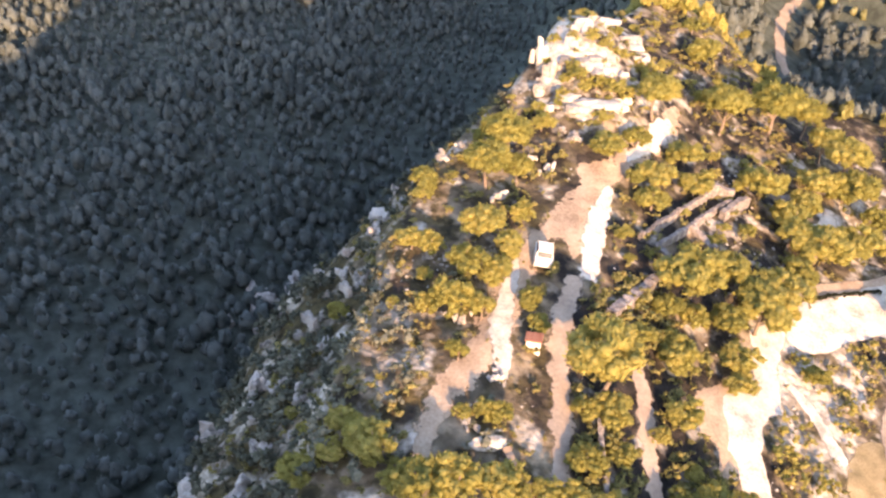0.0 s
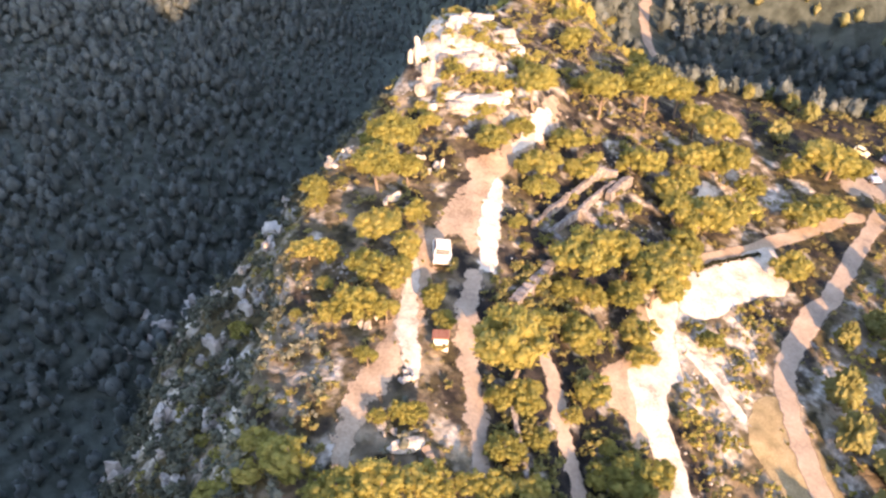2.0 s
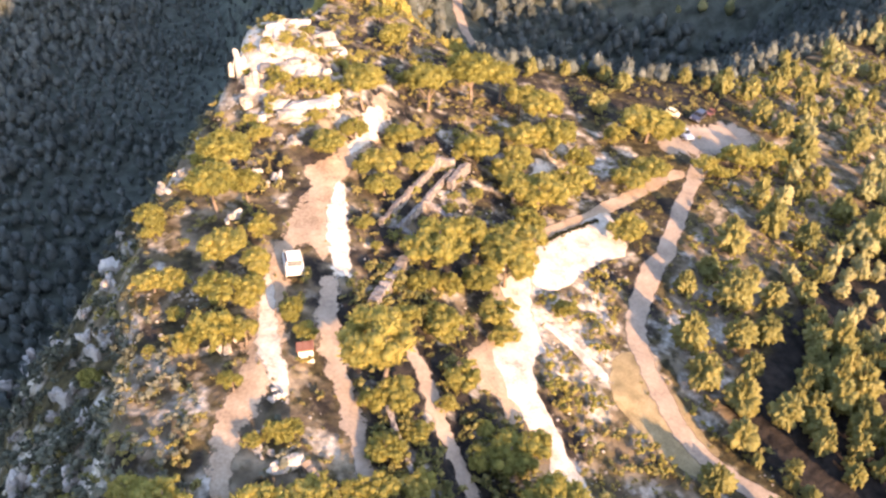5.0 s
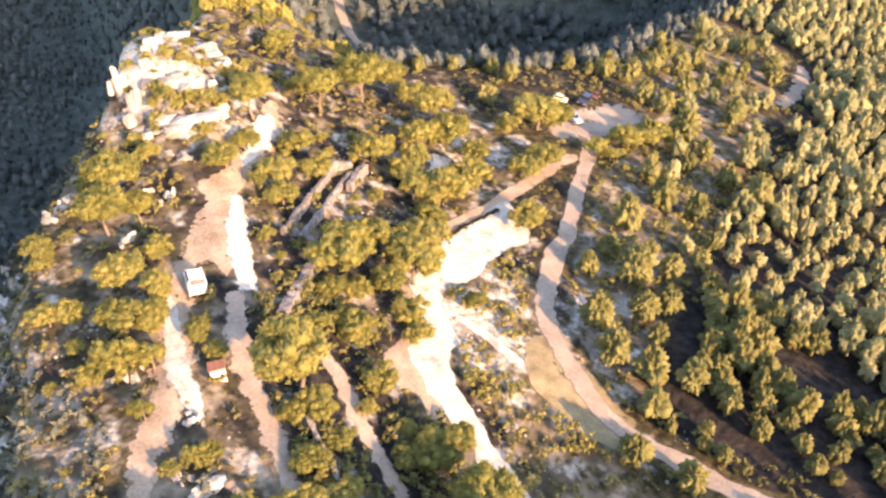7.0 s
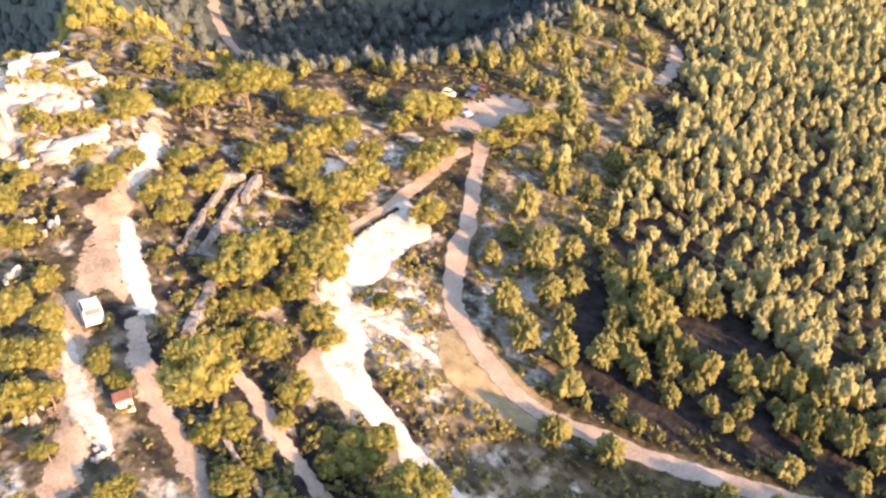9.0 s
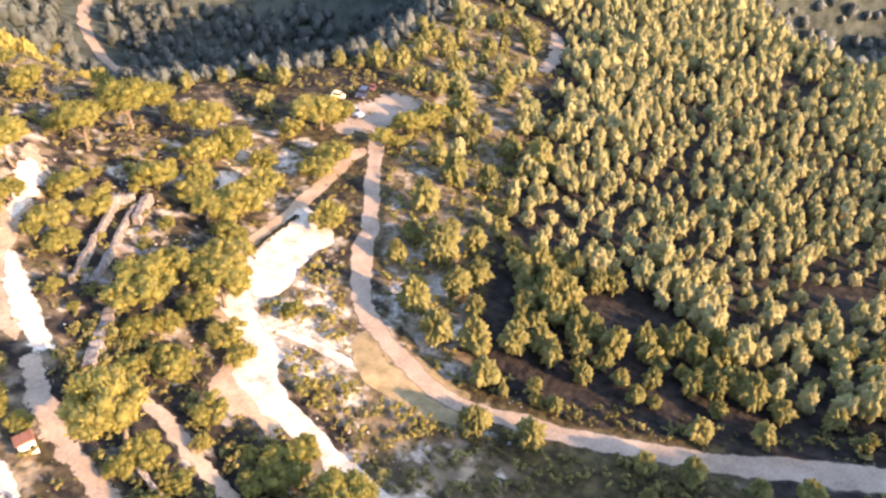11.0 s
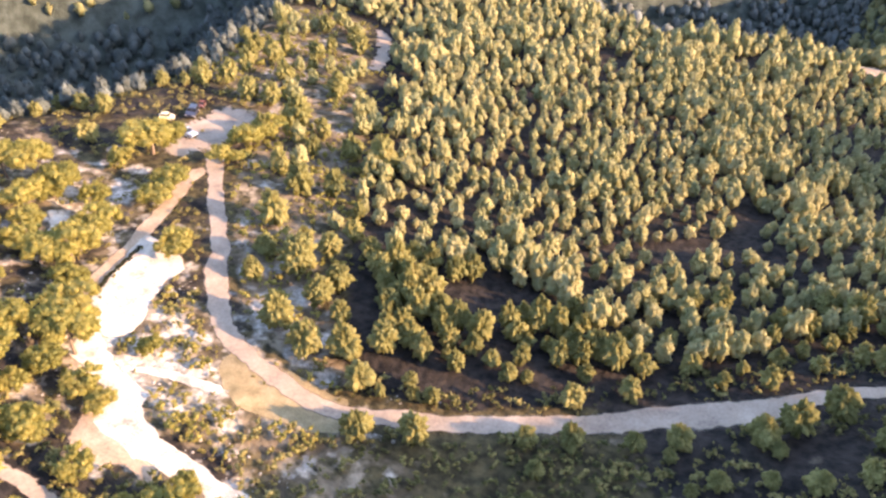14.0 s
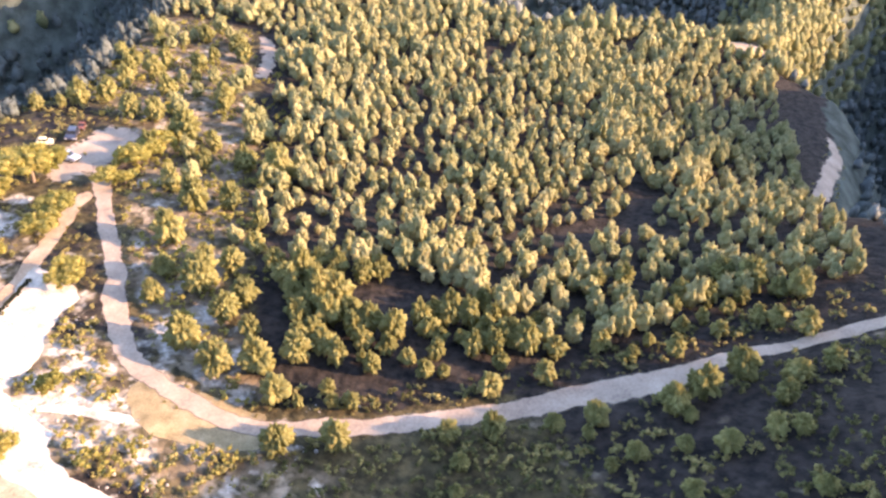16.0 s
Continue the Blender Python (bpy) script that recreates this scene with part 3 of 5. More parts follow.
def clumps(rng, centres, radii, leaves, leaf, flat=0.8, simple=False):
    """Arrays of a crown: an uneven dark core for each clump, and leaf tufts all over it."""
    V, Fc, base = [], [], 0
    CV, CF = (OCT_V, OCT_F) if simple else (ICO_V, ICO_F)
    for c, r in zip(centres, radii):
        core = CV * (r * (0.92 if simple else 0.8) * (0.8 + 0.4 * rng.random((len(CV), 1))))
        core[:, 2] *= flat
        V.append(core + c)
        Fc.append(CF + base)
        base += len(core)
        n = rng.normal(size=(leaves, 3))
        n /= np.linalg.norm(n, axis=1, keepdims=True)
        p = n * r * (0.72 + 0.34 * rng.random((leaves, 1)))
        p[:, 2] *= flat
        nn = n + rng.normal(size=(leaves, 3)) * 0.3
        nn /= np.linalg.norm(nn, axis=1, keepdims=True)
        a = np.cross(nn, rng.normal(size=(leaves, 3)))
        a /= np.linalg.norm(a, axis=1, keepdims=True)
        bb = np.cross(nn, a)
        s = leaf * (0.6 + 0.8 * rng.random((leaves, 1)))
        tri = np.stack([p + a * s, p - a * s * 0.5 + bb * s * 0.87, p - a * s * 0.5 - bb * s * 0.87], 1) + c
        # every other tuft stands out from the clump, pointing up and outwards
        k = leaves // 2
        out = n[:k] + np.array([0, 0, 0.7]) + rng.normal(size=(k, 3)) * 0.35
        out /= np.linalg.norm(out, axis=1, keepdims=True)
        side = np.cross(out, rng.normal(size=(k, 3)))
        side /= np.linalg.norm(side, axis=1, keepdims=True)
        tri[:k] = np.stack([p[:k] + out * s[:k] * 1.7, p[:k] - out * s[:k] * 0.4 + side * s[:k] * 0.55, p[:k] - out * s[:k] * 0.4 - side * s[:k] * 0.55], 1) + c
        V.append(tri.reshape(-1, 3))
        Fc.append(np.arange(leaves * 3).reshape(-1, 3) + base)
        base += leaves * 3
    return np.concatenate(V), np.concatenate(Fc)


def egg_crown(seed, fine, tufts, tuft, lump=0.3, knobs=2.3):
    """A young forest pine of crown radius 1: one lumpy egg of foliage, blunt at the top, with needle tufts all over."""
    rng = np.random.default_rng(seed)
    b = bmesh.new()
    bmesh.ops.create_icosphere(b, subdivisions=fine, radius=1)
    n = np.array([v.co[:] for v in b.verts])
    Fc = np.array([[v.index for v in f.verts] for f in b.faces])
    b.free()
    off = Vector(rng.uniform(-50, 50, 3))
    lean = rng.normal(0, 0.12, 2)

    def egg(d):
        swell = np.array([1 + 0.7 * lump * noise.noise(Vector(q) * 1.7 + off) + lump * (0.42 - noise.voronoi(Vector(q) * knobs + off)[0][0]) for q in d])
        h = d[:, 2]
        w = np.where(h > 0, 1 - 0.36 * h, 1 + 0.1 * h)
        return np.stack([d[:, 0] * w * swell + lean[0] * h, d[:, 1] * w * swell + lean[1] * h, 1.5 + 1.25 * h * swell], -1)

    V = egg(n)
    d = rng.normal(size=(tufts * 2, 3))
    d /= np.linalg.norm(d, axis=1, keepdims=True)
    d = d[d[:, 2] > -0.55][:tufts]
    p = egg(d) * (0.97, 0.97, 1)
    k = len(p)
    out = d + np.array([0, 0, 0.45]) + rng.normal(size=(k, 3)) * 0.45
    out /= np.linalg.norm(out, axis=1, keepdims=True)
    side = np.cross(out, rng.normal(size=(k, 3)))
    side /= np.linalg.norm(side, axis=1, keepdims=True)
    sz = tuft * (0.6 + 0.8 * rng.random((k, 1)))
    tri = np.stack([p + out * sz * 1.3, p - out * sz * 0.5 + side * sz * 0.75, p - out * sz * 0.5 - side * sz * 0.75], 1).reshape(-1, 3)
    Fc = np.concatenate([Fc, np.arange(k * 3).reshape(-1, 3) + len(V)])
    return np.concatenate([V, tri]), Fc


def forest_pine(seed, fine, tufts, tuft, lump=0.3):
    V, Fc = egg_crown(seed, fine, tufts, tuft, lump, 2.9)
    tv, tf = tube([(0, 0, -0.2), (0, 0, 0.4), (0, 0, 1.2)], [0.07, 0.06, 0.03], 4)
    return np.concatenate([V, np.array(tv)]), Fc, np.array(tf) + len(V)


def crown_shape(rng, kind, n):
    """Centres and radii of the clumps of a crown of radius 1; its height and foot by the kind of tree."""
    C, Rr = [], []
    lean = rng.normal(0, 0.1, 2) if kind != "umbrella" else np.zeros(2)
    lobes = []
    for k in range(6):
        a, d = k * 1.05 + rng.uniform(-0.4, 0.4), (0.12 if k == 0 else rng.uniform(0.32, 0.62))
        lobes.append(np.array([math.cos(a) * d, math.sin(a) * d, 1.4 - 0.5 * d + rng.uniform(-0.28, 0.18), rng.uniform(0.3, 0.5)]))
    while len(C) < n:
        p = rng.normal(size=3)
        p /= np.linalg.norm(p)
        if kind == "umbrella":
            q = p * np.array([0.86, 0.86, 0.48]) * (0.65 + 0.35 * rng.random()) + (0, 0, 1.75)
            if p[2] < -0.35:
                continue
            r = rng.uniform(0.16, 0.28)
        elif kind == "round":
            if p[2] < -0.5:
                continue
            lobe = lobes[int(rng.integers(len(lobes)))]
            q = p * lobe[3] * np.array([1, 1, 0.8]) + lobe[:3]
            r = rng.uniform(0.15, 0.26)
        else:  # a young pine, taller than wide
            h = rng.random() ** 0.8
            w = 0.78 * math.sin(3.1416 * (0.27 + 0.70 * h)) ** 0.9 * math.sqrt(rng.uniform(0.35, 1))
            ang = rng.uniform(0, 6.283)
            q = np.array([math.cos(ang) * w, math.sin(ang) * w, 0.55 + 2.1 * h])
            r = rng.uniform(0.2, 0.32) * (1.1 - 0.35 * h)
        q = q + np.array([*(lean * q[2]), 0])
        C.append(q)
        Rr.append(r)
    return np.array(C), np.array(Rr)


def tube(path, radii, sides=7):
    V, Fc = [], []
    for (x, y, z), r in zip(path, radii):
        for k in range(sides):
            a = 6.28318 * k / sides
            V.append((x + r * math.cos(a), y + r * math.sin(a), z))
    for i in range(len(path) - 1):
        for k in range(sides):
            k2 = (k + 1) % sides
            Fc.append((i * sides + k, i * sides + k2, (i + 1) * sides + k2, (i + 1) * sides + k))
    return V, Fc


def trunk_arrays(rng, kind, C):
    top = {"umbrella": 1.7, "round": 1.5, "young": 2.3}[kind]
    bend = rng.normal(0, 0.12, 2)
    axis = [(bend[0] * math.sin(2.2 * u), bend[1] * math.sin(2.2 * u), -0.25 + (top + 0.25) * u) for u in np.linspace(0, 1, 7)]
    V, Fc = tube(axis, np.linspace(0.085, 0.025, 7) * (1.0 if kind != "young" else 0.7))
    for k in rng.choice(len(C), 7, replace=False):
        i = int(rng.integers(3, 6))
        a, c = np.array(axis[i]), C[k]
        path = [tuple(a + (c - a) * u + np.array([0, 0, -0.08 * math.sin(3.14 * u)])) for u in (0, 0.35, 0.7, 1.0)]
        v2, f2 = tube(path, [0.035, 0.028, 0.02, 0.01], 5)
        o = len(V)
        V += v2
        Fc += [tuple(j + o for j in f) for f in f2]
    return V, Fc


def pine(kind, seed, n, leaves, leaf, mat, label, group):
    """One pine of crown radius 1 m: trunk with limbs, and a crown of needle clumps."""
    rng = np.random.default_rng(seed)
    C, Rr = crown_shape(rng, kind, n)
    V, Fc = egg_crown(seed, 5, n * leaves * 2, leaf * 0.75, 0.7, 3.4) if kind == "young" else clumps(rng, C, Rr, leaves, leaf)
    tree = new("pine_tree")
    tv, tf = trunk_arrays(rng, kind, C)
    part("trunk", mesh_of("trunk", tv, tf, M_BARK, True), None, tree)
    part("crown", mesh_of("crown", V.tolist(), Fc.tolist(), mat, True), None, tree)
    return tagged(tree, label, "tree", group)


ROADTREES = [pine("young", 50 + i, 40, 16, 0.10, M_EDGE, "small rounded pine beside the earth road", "roadside pines") for i in range(3)]
UMBRELLA = [pine("umbrella", 10 + i, 90, 54, 0.055, M_PINE, "broad sunlit umbrella pine on the rocky ridge", "ridge pines") for i in range(4)]
ROUND = [pine("round", 20 + i, 84, 40, 0.06, M_PINE, "round-crowned green pine among pale rocks", "ridge pines") for i in range(6)]
YOUNG = [pine("young", 30 + i, 34, 16, 0.10, M_EDGE, "slender young pine at the edge of the forest", "forest pines") for i in range(5)]
used = set()


def bush(seed):
    b = pine("round", seed, 28, 22, 0.10, M_PINE, "small yellow-green pine bush on stony ground", "ridge bushes")
    b.name = "bush"
    return tagged(b, category="bush")


BUSHES = [bush(140 + i) for i in range(4)]


def plant(kinds, x, y, r, tall=1.0, rng=random):
    """A pine of crown radius r with its foot on the ground."""
    t = kinds[rng.randrange(len(kinds))]
    m = Matrix.Translation((x, y, float(ground_z(x, y)) - 0.05)) @ Matrix.Rotation(rng.uniform(0, 6.28), 4, "Z") @ Matrix.Diagonal((r, r, r * tall, 1))
    if t.name not in used:
        used.add(t.name)
        t.matrix_world = m
        return t
    c = copy_thing(t, Matrix.Identity(4))
    c.matrix_world = m
    return c


def crown_only(kind, seed, n, leaves, leaf, size=1.0, simple=True):
    rng = np.random.default_rng(seed)
    C, Rr = crown_shape(rng, kind, n)
    V, Fc = clumps(rng, C, Rr * size, leaves, leaf, 0.9, simple)
    tv, tf = tube([(0, 0, -0.2), (0, 0, 0.5), (0, 0, 1.6)], [0.07, 0.06, 0.02], 4)
    o = len(V)
    return np.concatenate([V, np.array(tv)]), Fc, np.array(tf) + o


def wood(name, spots, shapes, mat, label, kind="stuff", category="forest"):
    """Many trees that nobody could count, joined: spots are x, y, radius, stretch."""
    rng = np.random.default_rng(5)
    Vs, Fs, Ts, base = [], [], [], 0
    for x, y, r, tall in spots:
        V, Fc, Tf = shapes[int(rng.integers(len(shapes)))]
        a = rng.uniform(0, 6.283)
        ca, sa = math.cos(a) * r, math.sin(a) * r
        Wv = np.stack([V[:, 0] * ca - V[:, 1] * sa + x, V[:, 0] * sa + V[:, 1] * ca + y, V[:, 2] * r * tall + float(ground_z(x, y))], -1)
        Vs.append(Wv)
        Fs.append(Fc + base)
        Fs.append(np.concatenate([Tf[:, [0, 1, 2]], Tf[:, [0, 2, 3]]]) + base)
        base += len(V)
    V = np.concatenate(Vs).astype(np.float32)
    F = np.concatenate(Fs).astype(np.int32)
    me = bpy.data.meshes.new(name)
    me.vertices.add(len(V))
    me.vertices.foreach_set("co", V.ravel())
    me.loops.add(F.size)
    me.loops.foreach_set("vertex_index", F.ravel())
    me.polygons.add(len(F))
    me.polygons.foreach_set("loop_start", np.arange(0, F.size, 3, dtype=np.int32))
    me.polygons.foreach_set("use_smooth", [True] * len(F))
    me.materials.append(mat)
    me.update(calc_edges=True)
    me.validate()
    return tagged(new(name, me), label, category, kind=kind)


def on_track(x, y, r=0):
    return any((int((x + dx) * 2), int((y + dy) * 2)) in bare for dx in (-r, 0, r) for dy in (-r, 0, r))


def scatter(rng, n, box, gap, keep, clear=0.5):
    """Random places in a box, no two nearer than gap, where keep(x, y) holds."""
    x0, x1, y0, y1 = box
    cells, out = {}, []
    xs, ys = rng.uniform(x0, x1, n), rng.uniform(y0, y1, n)
    ok = keep(xs, ys)
    for x, y in zip(xs[ok], ys[ok]):
        if on_track(x, y, clear):
            continue
        i, j = int(x // gap), int(y // gap)
        if any((x - a) ** 2 + (y - b) ** 2 < gap * gap for di in (-1, 0, 1) for dj in (-1, 0, 1) for a, b in cells.get((i + di, j + dj), ())):
            continue
        cells.setdefault((i, j), []).append((x, y))
        out.append((x, y))
    return out


# ---- pines: crown centres and radii, place by place ----
RIDGE_UMBRELLA = [(6.9, 76.7, 2.6), (4.7, 71.6, 2.4), (8.0, 72.4, 1.6), (25.8, 87.7, 2.5), (36.1, 92.6, 2.8), (44.1, 95.8, 3.4), (49.5, 97.6, 2.5),
    (52.5, 89.8, 2.8), (13.2, 46.1, 3.1), (50.7, 93.0, 2.3)]
RIDGE_ROUND_WEST = [(11.5, 82.8, 1.2), (-2.3, 71.3, 1.5), (-1.9, 69.5, 0.9), (4.1, 81.4, 0.9), (3.8, 64.5, 2.0), (8.1, 65.8, 1.2), (5.9, 60.6, 1.4),
    (-3.0, 61.8, 1.3), (-0.8, 61.1, 1.2), (2.4, 58.2, 1.8), (4.4, 57.3, 1.5), (-1.6, 57.5, 0.8), (0.5, 52.9, 1.8), (3.4, 52.6, 1.3),
    (-1.1, 53.3, 1.0), (7.5, 54.2, 1.1), (8.5, 51.6, 1.0), (1.3, 47.3, 0.9), (-9.9, 58.3, 1.0)]
RIDGE_ROUND_SOUTH = [(-10.9, 41.3, 0.7), (-13.0, 45.5, 0.6), (-7.5, 40.1, 1.1), (-5.1, 38.3, 1.7), (-8.1, 37.7, 1.1), (-10.6, 36.8, 1.5), (-4.8, 37.0, 0.9),
    (-1.8, 34.5, 1.8), (1.5, 34.6, 1.9), (3.9, 34.9, 1.4), (-3.4, 35.2, 1.3), (4.5, 41.5, 1.0), (3.3, 41.5, 0.9), (1.6, 41.5, 0.7),
    (5.5, 36.6, 1.0), (6.0, 34.9, 0.9), (9.3, 34.8, 1.3), (7.6, 35.3, 1.0)]
RIDGE_ROUND_EAST = [(34.9, 97.6, 1.4), (28.8, 83.0, 2.1), (19.0, 78.8, 2.0), (22.7, 82.1, 1.4), (23.6, 76.0, 2.0), (21.3, 75.4, 1.0), (29.1, 77.6, 1.8),
    (38.6, 81.6, 2.6), (47.4, 84.9, 2.3), (53.5, 87.2, 2.0), (36.3, 107.9, 2.1), (37.3, 115.4, 1.6), (75.8, 196.5, 1.9), (22.9, 72.4, 1.6),
    (18.5, 66.1, 0.9), (18.8, 63.2, 0.6), (24.9, 61.0, 3.2), (31.0, 64.9, 2.1), (29.2, 69.9, 0.7), (34.7, 73.6, 1.0), (41.6, 77.0, 2.2),
    (42.7, 72.2, 2.7), (39.1, 67.9, 1.9)]
SLOPE_ROUND = [(35.4, 63.5, 2.7), (31.6, 58.8, 2.6), (28.6, 58.4, 1.8), (35.7, 61.7, 1.4), (21.9, 51.1, 1.8), (20.5, 53.5, 1.0), (20.6, 45.0, 1.5),
    (28.0, 53.5, 1.7), (27.5, 50.9, 1.3), (18.9, 37.3, 1.1), (21.5, 36.6, 2.1), (24.2, 38.1, 1.3), (20.6, 40.2, 0.8), (36.8, 54.4, 1.2)]
LOT_ROUND = [(68.3, 85.9, 3.3), (71.3, 85.5, 2.1), (62.8, 86.1, 1.7), (63.5, 77.5, 2.3), (59.0, 75.9, 2.2), (49.3, 74.8, 2.5), (51.6, 85.6, 2.7),
    (44.1, 80.6, 1.9), (39.7, 73.0, 2.1), (52.1, 65.3, 2.0), (54.5, 81.5, 1.8), (80.0, 78.0, 2.5), (72.2, 76.4, 1.7), (84.4, 76.8, 2.4),
    (74.0, 75.2, 1.4), (44.7, 73.4, 1.6)]
NORTH_EDGE = [(72.9, 110.5, 1.1), (72.9, 105.1, 1.2), (73.8, 100.9, 1.3), (65.9, 95.8, 1.5), (66.8, 107.9, 1.0), (59.8, 107.0, 1.1), (88.5, 103.6, 1.1),
    (90.4, 100.3, 0.9), (92.7, 98.5, 1.7), (97.5, 96.9, 1.5), (103.5, 98.0, 1.5), (93.1, 88.6, 1.6), (94.4, 85.1, 1.6), (104.0, 89.8, 1.7),
    (89.6, 75.9, 2.3), (84.3, 78.7, 1.5)]
FOREST_EDGE_NORTH = [(64.5, 60.8, 2.0), (58.2, 57.0, 1.3), (53.8, 55.6, 1.2), (57.7, 51.9, 1.9), (63.2, 54.8, 1.0), (48.2, 47.3, 1.7), (46.6, 42.3, 1.8),
    (54.8, 46.3, 1.5), (53.2, 42.4, 1.0), (48.5, 38.4, 1.5), (57.8, 45.9, 1.5), (62.6, 50.4, 1.4), (73.2, 63.2, 1.8), (75.8, 59.1, 1.6),
    (86.9, 63.8, 1.7), (86.2, 57.8, 2.2), (67.7, 50.4, 1.2), (65.4, 46.3, 1.3), (63.0, 43.4, 1.5), (57.5, 38.8, 1.3), (63.3, 36.7, 1.6)]
FOREST_EDGE_ROAD = [(54.1, 55.8, 1.2), (48.6, 47.8, 1.7), (47.1, 43.1, 1.6), (48.8, 39.2, 1.6), (45.6, 34.9, 1.5), (48.5, 30.6, 0.8), (58.1, 51.7, 2.1),
    (54.0, 46.2, 1.4), (53.0, 42.6, 1.0), (58.3, 38.9, 1.2), (51.5, 35.7, 1.6), (54.0, 33.7, 1.4), (60.7, 33.9, 1.4), (54.6, 29.6, 0.6),
    (56.9, 27.6, 1.1), (56.4, 25.0, 0.9), (55.2, 22.5, 1.0), (56.2, 20.7, 0.7), (55.2, 15.2, 1.3), (60.1, 15.5, 0.9), (65.0, 10.5, 1.2),
    (59.9, 10.4, 1.1), (69.9, 14.0, 0.8), (71.9, 9.4, 1.0), (61.7, 24.5, 1.2), (62.5, 21.0, 0.8), (61.6, 23.1, 0.9), (65.3, 18.9, 1.1),
    (67.1, 16.0, 0.9)]
FOREST_EDGE_SOUTH = [(67.6, 5.9, 1.1), (66.1, 2.2, 0.8), (72.8, -2.3, 1.0), (68.0, -2.2, 1.1), (73.1, -6.5, 1.0), (75.9, -4.5, 0.8), (77.0, -10.4, 1.0),
    (76.6, -12.4, 1.1), (75.5, -15.4, 1.4), (81.1, -4.6, 1.3), (81.2, -1.4, 1.2), (76.9, -0.9, 1.1), (81.6, -8.5, 1.0), (78.7, -7.1, 0.9),
    (69.3, 0.8, 0.7), (81.0, 8.9, 1.2), (82.5, 5.7, 1.3), (84.0, -14.8, 1.6), (83.8, -12.6, 1.2), (85.8, -9.3, 1.7), (87.1, -6.0, 1.5)]
ROADSIDE = [(39.5, 31.2, 1.5), (42.1, 26.4, 1.5), (47.6, 17.0, 1.1), (49.7, 13.1, 1.2), (52.3, 7.6, 1.0), (54.5, 3.9, 1.2), (57.7, -3.0, 1.5),
    (60.4, -5.5, 1.7), (65.1, -9.0, 1.6), (64.9, -14.1, 1.3), (67.7, -17.5, 1.2), (44.4, 14.7, 0.9), (50.0, -0.6, 1.0), (48.2, 1.3, 0.7),
    (52.0, -4.7, 0.8), (52.4, -8.3, 1.2), (60.5, -13.0, 1.1), (55.7, -14.2, 1.0), (55.2, -12.1, 1.0), (41.3, 14.0, 0.7), (46.1, -5.9, 0.9),
    (48.0, -15.7, 0.9), (52.0, 4.1, 0.7), (56.4, -4.7, 0.8), (45.8, 32.6, 0.6), (47.7, 27.5, 0.9), (47.1, 29.4, 0.7)]
SHADED_PINES = [(14.0, 43.5, 1.6), (11.2, 38.4, 1.3), (14.0, 40.3, 1.1), (12.7, 35.2, 1.3), (18.0, 42.9, 0.8), (11.7, 43.8, 1.0), (21.5, 57.7, 1.3),
    (24.5, 57.4, 1.3), (17.9, 52.8, 1.2)]
SUMMIT_BUSHES = [(18.5, 95.0, 1.2), (20.6, 94.9, 1.1), (15.8, 91.4, 1.3), (16.7, 89.6, 1.5), (18.4, 88.7, 1.5), (21.0, 89.0, 1.7), (17.0, 88.2, 1.2), (14.7, 89.8, 1.0), (14.4, 87.4, 1.1), (22.3, 94.3, 1.2), (22.3, 98.7, 1.0), (22.5, 88.6, 1.4), (19.0, 84.5, 1.4), (26.0, 94.0, 1.8), (11.8, 85.9, 1.2)]

# unseen pines added south of the view to throw shade on the ridge
UNSEEN_SHADE_PINES = [(11, 24, 3.2), (15.5, 27, 3.0), (19, 23, 3.4), (22, 30, 2.6), (8, 20, 3.0), (14, 18, 3.4), (20, 15, 3.2), (3, 24, 2.4), (-6, 26, 2.2)]
r2 = random.Random(4)
for rows, kinds, lo, hi in ((RIDGE_UMBRELLA, UMBRELLA, 0.95, 1.05), (RIDGE_ROUND_WEST, ROUND, 0.9, 1.1), (RIDGE_ROUND_SOUTH, ROUND, 0.9, 1.1), (RIDGE_ROUND_EAST, ROUND, 0.9, 1.1),
                            (SLOPE_ROUND, ROUND, 0.9, 1.1), (LOT_ROUND, ROUND, 0.9, 1.1), (NORTH_EDGE, YOUNG, 0.9, 1.1), (FOREST_EDGE_NORTH, YOUNG, 0.9, 1.05),
                            (FOREST_EDGE_ROAD, YOUNG, 0.9, 1.05), (FOREST_EDGE_SOUTH, YOUNG, 0.9, 1.05), (ROADSIDE, ROADTREES, 0.85, 1.05), (SHADED_PINES, ROUND, 0.9, 1.1), (SUMMIT_BUSHES, BUSHES, 0.75, 0.95), (UNSEEN_SHADE_PINES, UMBRELLA, 1.0, 1.15)):
    for x, y, r in rows:
        wide = 0.95 if kinds in (YOUNG, ROADTREES) else 1.2 if kinds is ROUND else 1.1 if kinds is UMBRELLA else 1.0
        plant(kinds, x, y, r * wide, r2.uniform(lo, hi) / wide, r2)
RIDGE_ROWS = RIDGE_UMBRELLA + RIDGE_ROUND_WEST + RIDGE_ROUND_SOUTH + RIDGE_ROUND_EAST + SLOPE_ROUND + LOT_ROUND + SHADED_PINES
rx_, ry_, rr_ = (np.array([p[k] for p in RIDGE_ROWS]) for k in range(3))
